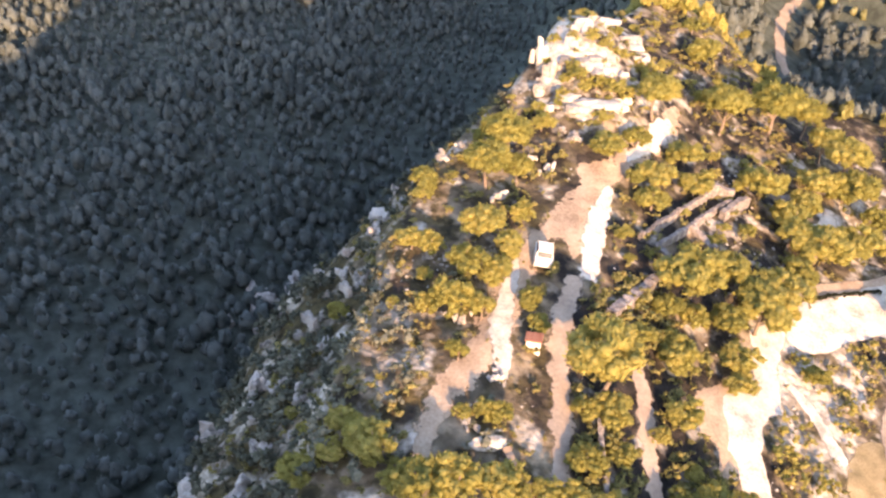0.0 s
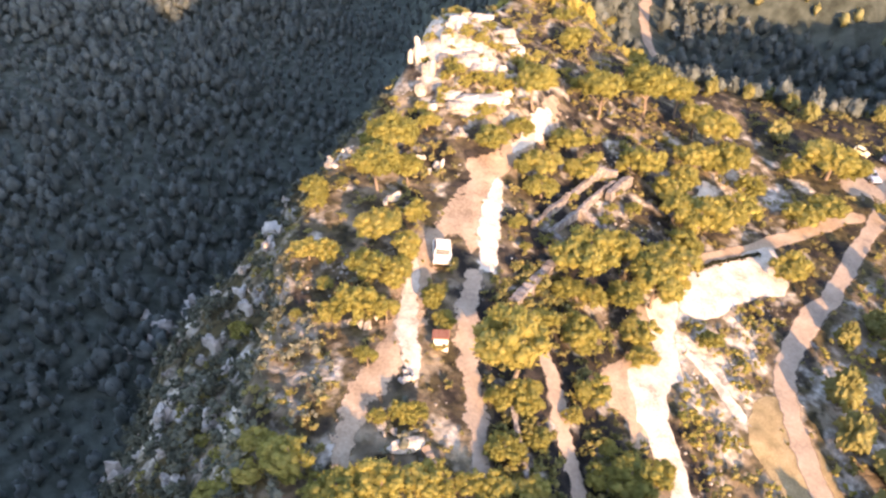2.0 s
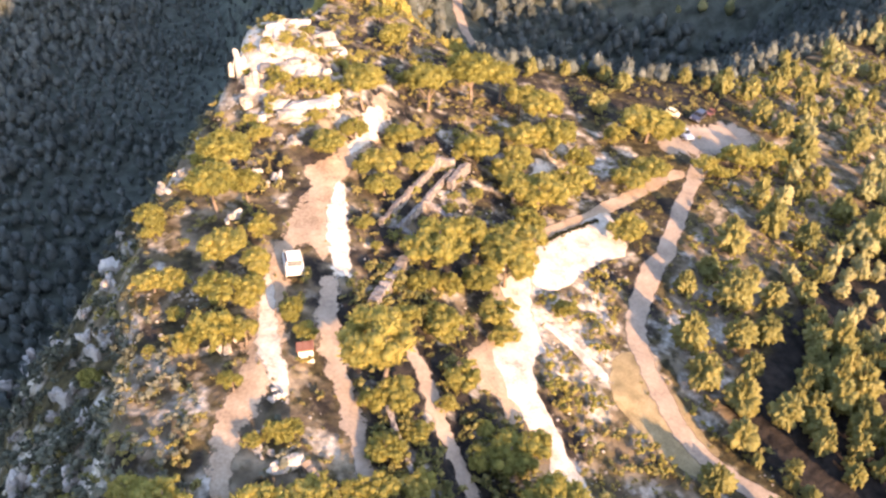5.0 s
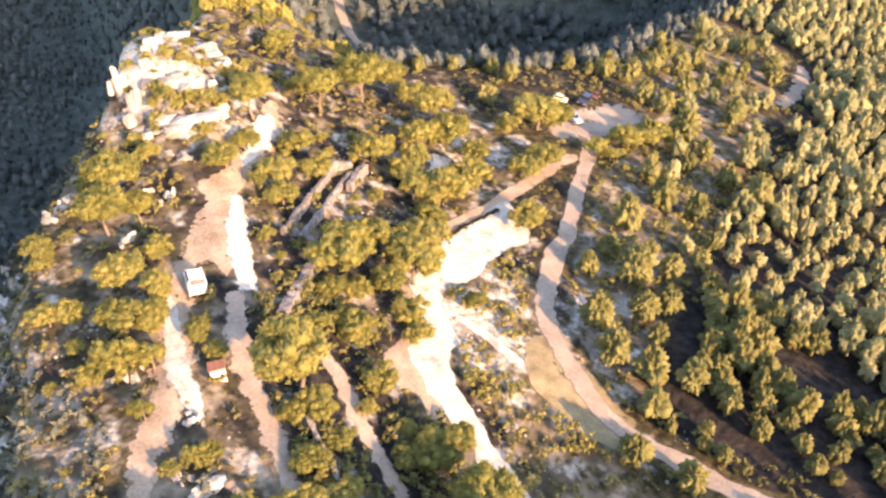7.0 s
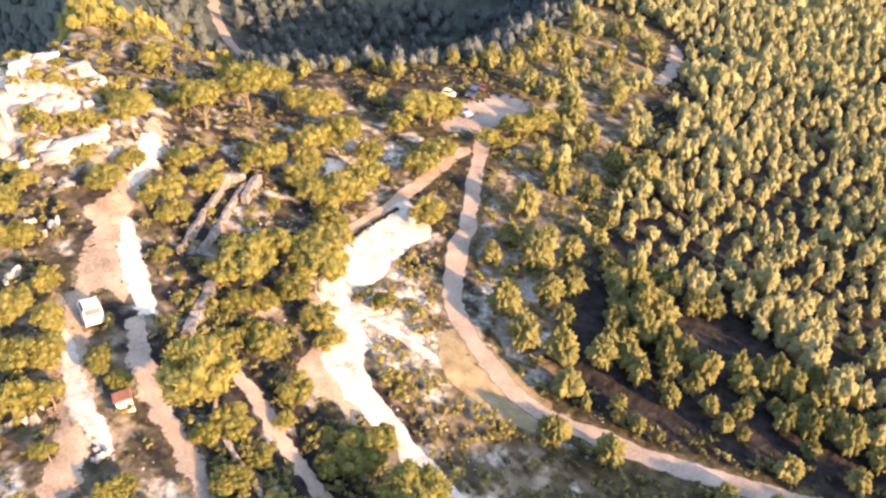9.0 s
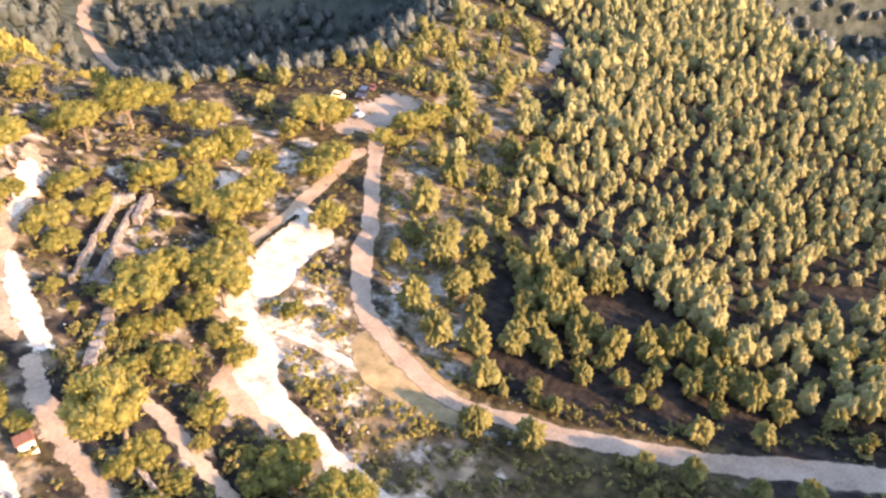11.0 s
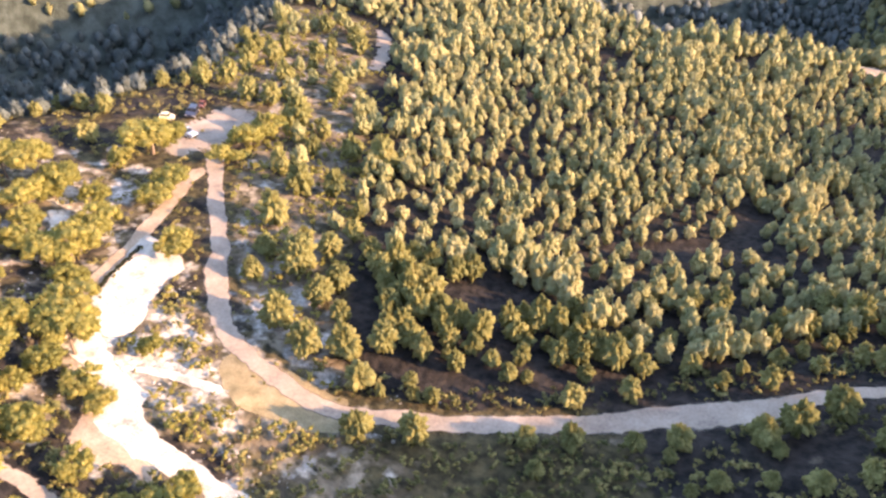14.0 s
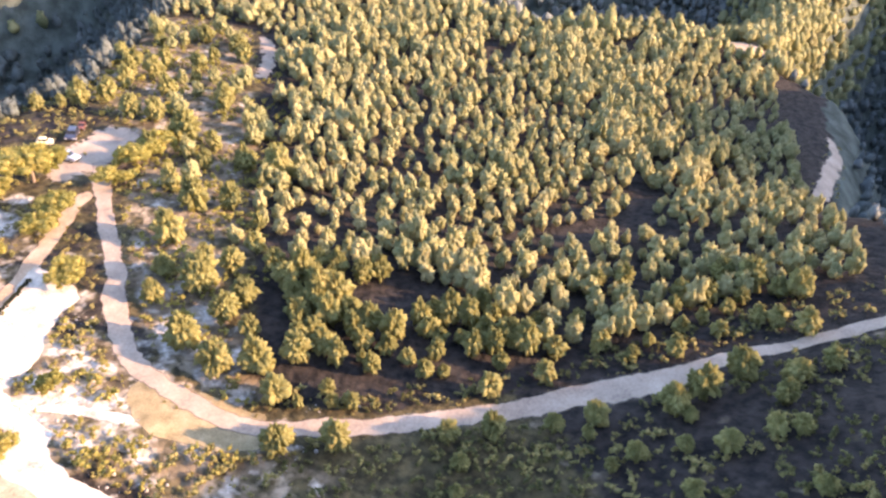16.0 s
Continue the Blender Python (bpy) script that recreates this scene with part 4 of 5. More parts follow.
for x, y in scatter(np.random.default_rng(77), 900, (-8, 60, 36, 118), 2.6,
                    lambda x, y: (x > west_edge(y) + 1) & (x < np.interp(y, [36, 50, 60, 70, 80, 90, 118], [22, 24, 26, 42, 56, 60, 60])) & (y < north_edge(x) + 4)
                    & ((x - 9.6) ** 2 + (y - 59) ** 2 > 14) & ((x - 7.9) ** 2 + (y - 48.6) ** 2 > 8) & ((x - 3.6) ** 2 + (y - 38) ** 2 > 8)
                    & np.all((x[:, None] - rx_) ** 2 + (y[:, None] - ry_) ** 2 > (rr_ + 1.3) ** 2, axis=1), 1.4):
    plant(BUSHES, x, y, r2.uniform(0.5, 1.1), r2.uniform(0.5, 0.75), r2)
TAKEN = [p for rows in (NORTH_EDGE, FOREST_EDGE_NORTH, FOREST_EDGE_ROAD, FOREST_EDGE_SOUTH, LOT_ROUND) for p in rows]
tx_, ty_ = np.array([p[0] for p in TAKEN]), np.array([p[1] for p in TAKEN])


def road_x(y):
    """The forest's edge: just past the main road."""
    return np.interp(y, [-40, -23, -14, -4, 5, 15, 24, 34, 44, 51, 60, 70, 78, 95], [104, 90, 84, 76, 69, 60, 53.5, 50, 51, 53, 60, 71, 86, 100])


def free(x, y, gap):
    return np.min((x[:, None] - tx_) ** 2 + (y[:, None] - ty_) ** 2, axis=1) > gap * gap


def open_wood(x, y):
    """The sparse wood round the parking lot, down to the dense stand."""
    return (y > 48 + (x - 70) * 0.59 + 12 * (rough(x, y, 11, 51) - 0.5)) & (x < 140 + 30 * (rough(x, y, 13, 52) - 0.5))


def stand(x, y):
    """Taller and lower stands within the forest."""
    return 0.72 + 0.6 * float(rough(x, y, 15, 61))


rng = np.random.default_rng(11)
box = (46, 345, -60, 330)
dense = scatter(rng, 90000, box, 2.0, lambda x, y: (x > road_x(y) + 1.0) & (y < north_edge(x) + 3) & (y > np.interp(x, [60, 100, 114, 131, 166, 190], [-24, -22, -19.5, -17, -13.5, -11]) - 40 * ease(x, 192, 204)) & ~open_wood(x, y) & free(x, y, 2.0) & (x < east_edge(y) + 4 + 150 * np.exp(-((y + 6 + 0.22 * (x - 205)) / 13) ** 2)) & (rough(x, y, 7, 63) > 0.16))
sparse = scatter(rng, 6000, box, 2.8, lambda x, y: (x > road_x(y) + 1.5) & (y < north_edge(x) + 3) & open_wood(x, y) & free(x, y, 3.0), 1.5)
near = sorted(dense, key=lambda p: math.hypot(p[0] - 50, p[1] - 30))
for x, y in near[:30]:
    plant(YOUNG, x, y, r2.uniform(0.9, 1.5), r2.uniform(1.0, 1.4), r2)
for x, y in sparse[:20]:
    plant(YOUNG, x, y, r2.uniform(0.9, 1.6), r2.uniform(0.9, 1.3), r2)
SMALL = [forest_pine(60 + i, 4, 240, 0.14, 0.8) for i in range(9)]
wood("forest", [(x, y, (0.65 + 0.6 * r2.random() ** 1.5) * stand(x, y), r2.uniform(1.0, 1.6)) for x, y in near[30:1400]], SMALL, M_FOREST, "dense young pine forest on the slope")
wood("sparse_wood", [(x, y, r2.uniform(0.8, 1.5), r2.uniform(0.9, 1.4)) for x, y in sparse[20:]], SMALL, M_FOREST, "sparse sunlit pines round the parking area")
MID = [forest_pine(70 + i, 3, 90, 0.19, 0.75) for i in range(9)]
wood("far_forest", [(x, y, (0.72 + 0.66 * r2.random() ** 1.5) * stand(x, y), r2.uniform(1.0, 1.6)) for x, y in near[1400:]], MID, M_FOREST, "dense young pine forest farther down the slope")
TINY = [forest_pine(80 + i, 2, 24, 0.3, 0.6) for i in range(7)]
spots = scatter(rng, 34000, (-330, 60, 30, 520), 3.0, lambda x, y: (west_edge(y) - x > 24) & (x > -y * 0.9 - 60))
wood("valley_forest", [(x, y, r2.uniform(0.9, 1.9) * (0.75 + 0.6 * float(rough(x, y, 22, 91))) * float(0.5 + 0.5 * ease(west_edge(y) - x, 30, 90)), r2.uniform(0.9, 1.6)) for x, y in spots], TINY, M_VALLEY_HAZE, "valley forest with haze and shade in its leaf colour")
def north_side(x, y):
    return (y > north_edge(x) + 4) & ((x < east_edge(y) - 4) | (y > 150)) & (west_edge(y) - x < 24) & ~np.array([on_track(a, b, 2.5) for a, b in zip(x, y)])


spots = scatter(rng, 9000, (20, 260, 104, 185), 2.3, lambda x, y: north_side(x, y) & (np.abs(x - 42 - 0.2 * (y - 120)) > 13), 1.5)
wood("north_slope_wood", [(x, y, r2.uniform(0.6, 1.2), r2.uniform(0.9, 1.5)) for x, y in spots], MID, M_VALLEY_HAZE, "north slope wood with shade and haze in its leaf colour")
spots = scatter(rng, 14000, (20, 420, 185, 520), 3.0, north_side, 1.5)
# one forest, split by light: sunny needles on the hillside, haze-blue leaves elsewhere
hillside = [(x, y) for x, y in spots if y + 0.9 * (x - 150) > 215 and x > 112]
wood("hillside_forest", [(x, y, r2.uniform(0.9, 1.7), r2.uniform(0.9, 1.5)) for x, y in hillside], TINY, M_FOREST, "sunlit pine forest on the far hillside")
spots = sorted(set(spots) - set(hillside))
wood("north_forest", [(x, y, r2.uniform(0.9, 1.9), r2.uniform(0.9, 1.5)) for x, y in spots], TINY, M_VALLEY_HAZE, "forest across the north valley with haze in its leaf colour")
spots = scatter(rng, 1600, (24, 66, 103, 150), 1.5, lambda x, y: (np.abs(x - 42 - 0.2 * (y - 120)) < 14) & (y > 121) & (rough(x, y, 5, 93) > 0.3), 1.0)
wood("shoulder_pines", [(x, y, r2.uniform(0.6, 1.5), r2.uniform(0.7, 1.1)) for x, y in spots], SMALL, M_PINE, "yellow-green pines on the sunlit shoulder")
spots = scatter(rng, 30000, (104, 480, -130, 200), 2.7, lambda x, y: (y < -23 - 0.1 * np.maximum(0, x - 100)) | (x > east_edge(y) + 5), 2.5)
# trees on the lit spur keep the sunny colour; shaded ones get haze blue
on_spur = [(x, y) for x, y in spots if x > 190 and abs(y + 7 + 0.16 * (x - 205)) < 15 + 0.12 * max(0, x - 205)]
in_valley = sorted(set(spots) - set(on_spur))
wood("spur_forest", [(x, y, r2.uniform(1.0, 1.8), r2.uniform(0.9, 1.4)) for x, y in on_spur], TINY, M_FOREST, "sunlit pine forest on the eastern spur")
wood("east_forest", [(x, y, r2.uniform(1.0, 1.8) * (0.6 if x < 190 and y > -50 else 1.0), r2.uniform(0.9, 1.4)) for x, y in in_valley], TINY, M_VALLEY_HAZE, "eastern valley forest with haze and shade in its leaf colour")

# ---- scrub and loose stones ----
BUSH = [crown_only("round", 100 + i, 5, 5, 0.26, 1.7) for i in range(6)]
spots = scatter(rng, 13000, (-24, 96, -34, 124), 0.8, lambda x, y: (west_edge(y) - x < 11) & (x < road_x(y) - 2.5) & (rough(x, y, 6, 21) > 0.36), 0.4)
wood("scrub", [(x, y, 0.22 + 0.75 * r2.random() ** 1.6, r2.uniform(0.5, 0.8)) for x, y in spots], BUSH, M_SHRUB, "low dry scrub of the garrigue", category="shrubs")

spots = scatter(rng, 9000, (-60, 34, 20, 122), 1.0, lambda x, y: (west_edge(y) - x > 0) & (west_edge(y) - x < 34) & (rough(x, y, 5, 23) > 0.22), 0.4)
wood("flank_scrub", [(x, y, 0.4 + 0.9 * r2.random() ** 1.5, r2.uniform(0.7, 1.0)) for x, y in spots], BUSH, M_OAK, "scrub between the flank's rocks with shade in its leaf colour", category="shrubs")

spots = scatter(rng, 7000, (50, 160, 44, 124), 0.9, lambda x, y: (x > road_x(y) - 8) & open_wood(x, y) & (y < north_edge(x) + 6) & (rough(x, y, 6, 27) > 0.38), 0.4)
wood("wood_scrub", [(x, y, 0.25 + 0.75 * r2.random() ** 1.5, r2.uniform(0.6, 0.9)) for x, y in spots], BUSH, M_PINE, "yellow-green scrub under the sparse pines", category="shrubs")
spots = scatter(rng, 2600, (29, 46, 34, 64), 0.8, lambda x, y: (x < road_x(y) - 6) & (rough(x, y, 4, 95) > 0.42), 0.4)
wood("bank_scrub", [(x, y, 0.2 + 0.7 * r2.random() ** 1.4, r2.uniform(0.6, 0.9)) for x, y in spots], BUSH, M_PINE, "yellow-green scrub on the stony bank between the tracks", category="shrubs")
spots = scatter(rng, 5000, (34, 110, -36, 30), 0.8, lambda x, y: (x < road_x(y) - 1) & (y < 6 + (x - 50) * -0.9 + 20) & (rough(x, y, 5, 29) > 0.42), 0.4)
wood("slope_scrub", [(x, y, 0.25 + 0.6 * r2.random() ** 1.5, r2.uniform(0.6, 0.9)) for x, y in spots], BUSH, M_SHRUB, "dark scrub on the shaded lower slope", category="shrubs")

# dark bushes make up for shade that the sun leaves out here
spots = scatter(rng, 700, (-15, 4, 36, 58), 1.3, lambda x, y: (rough(x, y, 5, 97) > 0.42) & (west_edge(y) - x < 8), 0.6)
wood("oak_scrub", [(x, y, 0.4 + 0.9 * r2.random() ** 1.3, r2.uniform(0.6, 0.9)) for x, y in spots], BUSH, M_OAK, "oak scrub darkened for shade on the ridge's west side", category="shrubs")
spots = scatter(rng, 2600, (9, 25, 27, 60), 0.9, lambda x, y: (rough(x, y, 4, 71) > 0.3) & (x < 24 + 0.1 * (y - 40)), 0.3)
wood("gully_scrub", [(x, y, 0.35 + 0.8 * r2.random() ** 1.5, r2.uniform(0.7, 1.0)) for x, y in spots], BUSH, M_SHRUB, "dark scrub in the shaded gully of the ridge", category="shrubs")

wood("track_edge_scrub", [(x + r2.gauss(0, 0.25), y + r2.gauss(0, 0.25), 0.1 + 0.35 * r2.random() ** 2, 0.6) for x, y in verge if r2.random() < 0.2], BUSH, M_SHRUB,
     "dry tufts along the edges of the tracks", category="shrubs")


def pebble(seed):
    g = np.random.default_rng(seed)
    V = ICO_V * (0.7 + 0.5 * g.random((len(ICO_V), 1))) * (1, 0.8, 0.55)
    return V, ICO_F, np.zeros((0, 4), int)


STONES = [pebble(i) for i in range(6)]
spots = scatter(rng, 14000, (-22, 60, 26, 122), 0.45, lambda x, y: (west_edge(y) - x < 12) & (x < road_x(y) - 4) & (rough(x, y, 5, 31) + 0.3 * rough(x, y, 1.5, 32) > 0.82), 0.3)
wood("loose_stones", [(x, y, 0.06 + 0.24 * r2.random() ** 3, 1.0) for x, y in spots], STONES, M_ROCK, "pale loose limestone stones", category="stones")


# ---- rocks ----
def crag_mesh(seed):
    """A limestone crag: a few angular blocks grown together, leaning one way."""
    g = np.random.default_rng(900 + seed)
    verts, faces = [], []
    for k in range(int(g.integers(4, 8))):
        b = bmesh.new()
        c = g.normal(0, 0.42, 3) * (1, 1, 0.5)
        half = g.uniform(0.35, 0.75, 3) * (1, 0.8, 1.1)
        for p in g.uniform(-1, 1, (22, 3)):
            p = p / max(0.6, np.linalg.norm(p) ** 0.5)
            b.verts.new(Vector(c + p * half))
        hull = bmesh.ops.convex_hull(b, input=b.verts[:])
        bmesh.ops.delete(b, geom=[e for e in hull["geom_interior"] if isinstance(e, bmesh.types.BMVert)], context="VERTS")
        bmesh.ops.subdivide_edges(b, edges=b.edges[:], cuts=1, use_grid_fill=True)
        b.normal_update()
        for v in b.verts:
            v.co += Vector(noise.noise_vector(v.co * 3.1 + Vector((seed, k, 0)))) * 0.10
        b.verts.index_update()
        o = len(verts)
        verts += [v.co[:] for v in b.verts]
        faces += [[v.index + o for v in f.verts] for f in b.faces]
        b.free()
    return mesh_of("crag", verts, faces, M_ROCK)


BOULDERS = [crag_mesh(i) for i in range(9)]


def boulder(x, y, r, label, stretch=1.0, sink=0.25):
    ob = new("boulder", BOULDERS[r2.randrange(9)])
    ob.matrix_world = Matrix.Translation((x, y, float(ground_z(x, y)) + r * stretch * (0.55 - sink))) @ Matrix.Rotation(r2.uniform(0, 6.28), 4, "Z") @ Matrix.Diagonal((r, r * r2.uniform(0.7, 1), r * stretch, 1))
    return tagged(ob, label, "rock", "ridge boulders")


FLANK_ROCKS = [(-47.2, 165.1, 5.4), (-50.2, 157.5, 3.7), (-41.9, 172.1, 3.9), (-53.7, 170.3, 2.6), (-57.0, 156.5, 2.8), (-12.7, 59.1, 1.5), (-14.2, 58.3, 1.0),
    (-44.1, 187.8, 1.7), (-10.3, 64.6, 1.1), (-9.2, 61.4, 1.3), (-7.7, 61.9, 0.9), (-7.3, 69.8, 1.3), (-6.3, 74.0, 1.2), (-4.2, 74.3, 1.1),
    (-30.7, 191.8, 2.4), (0.2, 77.6, 1.1), (2.2, 80.5, 0.6), (-17.3, 55.4, 0.8), (-14.9, 49.7, 1.0), (-15.7, 43.0, 1.0), (-56.2, 119.3, 2.0),
    (-11.0, 53.3, 1.2), (-12.8, 53.1, 1.2), (6.1, 70.1, 0.9), (-51.6, 147.3, 2.4), (-17.2, 48.9, 1.0)]
# x, y, half width across the ridge, half height
SUMMIT_ROCKS = [(17.4, 97.2, 2.1, 1.9), (21.1, 100.6, 2.0, 1.4), (16.2, 95.1, 1.2, 1.5), (18.6, 92.1, 3.6, 1.4), (20.6, 91.8, 1.8, 1.0), (13.4, 92.1, 1.2, 2.1), (12.0, 89.4, 1.1, 2.2), (17.8, 86.5, 3.5, 1.3), (21.2, 87.5, 2.3, 1.2), (15.1, 86.4, 2.2, 1.1), (23.9, 99.2, 3.0, 1.4), (25.3, 97.6, 2.3, 1.3), (12.6, 86.9, 1.4, 0.9)]
RIDGE_ROCKS = [(8.4, 76.3, 0.9), (11.6, 75.4, 0.9), (10.0, 77.1, 0.6), (3.9, 65.5, 0.8), (1.8, 59.6, 0.6), (0.3, 60.4, 0.5), (-1.3, 60.8, 0.5),
    (15.3, 81.5, 0.9), (14.1, 82.7, 0.7), (4.4, 40.8, 0.6), (1.7, 40.7, 0.6), (2.8, 40.5, 0.5), (3.7, 40.2, 0.4), (1.7, 52.4, 0.8),
    (0.2, 52.9, 0.5), (43.0, 83.2, 1.1), (40.8, 74.8, 0.9), (4.4, 46.0, 0.7)]

for x, y, r in FLANK_ROCKS:
    boulder(x, y, r * 0.85, "grey limestone outcrop on the shaded west flank", r2.uniform(0.8, 1.2))
for x, y, w, h in SUMMIT_ROCKS:
    ob = new("boulder", BOULDERS[r2.randrange(9)])
    ob.matrix_world = Matrix.Translation((x, y, float(ground_z(x, y)) + 0.1 * h)) @ Matrix.Rotation(radians(-10 + r2.uniform(-12, 12)), 4, "Z") @ Matrix.Diagonal((w * 0.85, w * 0.6, h * 0.8, 1))
    tagged(ob, "sunlit white limestone ledge on the rocky summit", "rock", "summit ledges")
pinnacle = new("boulder", BOULDERS[3])
pinnacle.matrix_world = Matrix.Translation((11.8, 94.2, float(ground_z(11.8, 94.2)) + 1.6)) @ Matrix.Diagonal((0.75, 0.7, 2.9, 1))
tagged(pinnacle, "thin grey limestone pinnacle standing off the summit", "rock")
for x, y, r in RIDGE_ROCKS:
    boulder(x, y, r, "pale limestone block beside the ridge path", r2.uniform(0.6, 0.9))
spots = scatter(rng, 420, (-26, 24, 34, 112), 1.9, lambda x, y: (west_edge(y) - x < 14) & (west_edge(y) - x > 3.0) & (y > 33 + 6 * rough(x, y, 5, 81)))
for x, y in spots:
    boulder(x, y, 0.5 + 1.5 * r2.random() ** 2, "grey limestone outcrop on the shaded west flank", r2.uniform(0.8, 1.4), 0.38)


def slab(x, y, sx, sy, sz, turn):
    """A pale weathered slab, bulging at the top and broken below."""
    b = bmesh.new()
    bmesh.ops.create_icosphere(b, subdivisions=4, radius=1)
    for v in b.verts:
        n = noise.noise(v.co * 1.6) * 0.22 + noise.noise(v.co * 4.0) * 0.10
        v.co *= 1 + n
        v.co = Vector((v.co.x * sx, v.co.y * sy, v.co.z * sz * (1 if v.co.z > 0 else 1.6)))
    me = bpy.data.meshes.new("rock_slab")
    b.to_mesh(me)
    b.free()
    me.materials.append(M_GRAVEL)
    ob = new("rock_slab", me)
    ob.matrix_world = Matrix.Translation((x, y, float(ground_z(x, y)) + 0.45)) @ Matrix.Rotation(radians(turn), 4, "Z") @ Matrix.Rotation(radians(14), 4, "X")
    return tagged(ob, "flat bright white limestone slab above dark hollows", "rock")


slab(3.6, 38.9, 1.5, 0.6, 0.4, 6)

# ---- walls ----
def stone_wall(pts, thick, tall, label, broken=0.5, group="ruined walls", mat=None):
    """A rough stone wall along points, with an uneven, broken top."""
    pts = np.array(pts, float)
    d = np.concatenate([[0], np.cumsum(np.hypot(*np.diff(pts, axis=0).T))])
    s = np.linspace(0, d[-1], max(3, int(d[-1] / 0.35)))
    cx, cy = np.interp(s, d, pts[:, 0]), np.interp(s, d, pts[:, 1])
    tx, ty = np.gradient(cx), np.gradient(cy)
    n = np.hypot(tx, ty)
    V = []
    for i in range(len(s)):
        nx_, ny_ = ty[i] / n[i], -tx[i] / n[i]
        top = tall * (1 - broken * round(2.5 * float(rough(s[i], pts[0, 0], 1.6, 41))) / 2.5) + 0.2 * r2.random()
        g = float(ground_z(cx[i], cy[i]))
        for side, z in ((-0.55, -0.5), (-0.53, top * 0.5), (-0.5, top), (0, top + 0.03), (0.5, top), (0.53, top * 0.5), (0.55, -0.5)):
            w = side * thick + r2.uniform(-0.07, 0.07)
            V.append((cx[i] + nx_ * w, cy[i] + ny_ * w, g + z + r2.uniform(-0.04, 0.04)))
    k = 7
    Fc = [(i * k + j, i * k + j + 1, (i + 1) * k + j + 1, (i + 1) * k + j) for i in range(len(s) - 1) for j in range(k - 1)]
    Fc += [tuple(range(k))[::-1], tuple((len(s) - 1) * k + j for j in range(k))]
    return tagged(new("stone_wall", mesh_of("stone_wall", V, Fc, mat or M_WALL)), label, "wall", group)


stone_wall([(15.6, 54.8), (18.5, 58), (21.4, 61.4)], 1.0, 1.2, "thick ruined stone wall in the shade of pines", 0.3)
stone_wall([(20.6, 67), (25, 71.5), (30.6, 77.8)], 0.45, 1.15, "long ruined stone wall with a broken top", 0.4)
stone_wall([(22.2, 66.2), (26.4, 70.2), (31.8, 76.4), (34, 78.2)], 0.45, 1.1, "long ruined stone wall with a broken top", 0.4)
stone_wall([(22.2, 66.2), (23.8, 64.4), (25.4, 63.4)], 0.55, 1.4, "ruined cross wall of grey stone", 0.4)
stone_wall([(27.2, 71), (28.6, 69.8), (29.6, 68.6)], 0.7, 1.3, "ruined cross wall of grey stone", 0.5)
stone_wall([(31.9, 75), (34.2, 77.4), (36.4, 79.4)], 0.7, 1.3, "sunlit stub of a ruined stone wall", 0.3)
stone_wall([(30.6, 78.2), (32.4, 79.4), (34.4, 79.2)], 0.7, 1.8, "sunlit curved end of a ruined wall", 0.3)
stone_wall([(12.9, 43), (12.7, 39.4), (12.5, 35), (12.4, 31)], 0.4, 1.0, "narrow grey stone wall under dark pines", 0.15, "low walls")
stone_wall([(4.9, 38.4), (5.5, 36.4), (6.2, 34), (6.8, 31)], 0.6, 0.9, "low brown earth-stained wall on the ridge", 0.1, "low walls", M_BARK)

# row of dark tufts stands in for the roadside wall and its shadow
SHADOW_TUFTS = [crown_only("round", 120 + i, 6, 20, 0.22, 1.6) for i in range(3)]
wood("hedge", [(39.4 + 10.9 * u + r2.uniform(-.1, .1), 65.4 + 4.4 * u + r2.uniform(-.1, .1), r2.uniform(0.26, 0.36), 0.8) for u in np.linspace(0, 1, 46)], SHADOW_TUFTS, M_SHADOW_LINE,
     "dark leafy strip for the wall's shadow line along the upper road", "", "hedge")


# ---- hut ----
def box_bm(sx, sy, sz, z0=0.0, bevel=0.02):
    b = bmesh.new()
    bmesh.ops.create_cube(b, size=1)
    bmesh.ops.scale(b, vec=(sx, sy, sz), verts=b.verts)
    bmesh.ops.translate(b, vec=(0, 0, z0 + sz / 2), verts=b.verts)
    bmesh.ops.bevel(b, geom=b.edges[:], offset=bevel, segments=2, affect="EDGES")
    return b


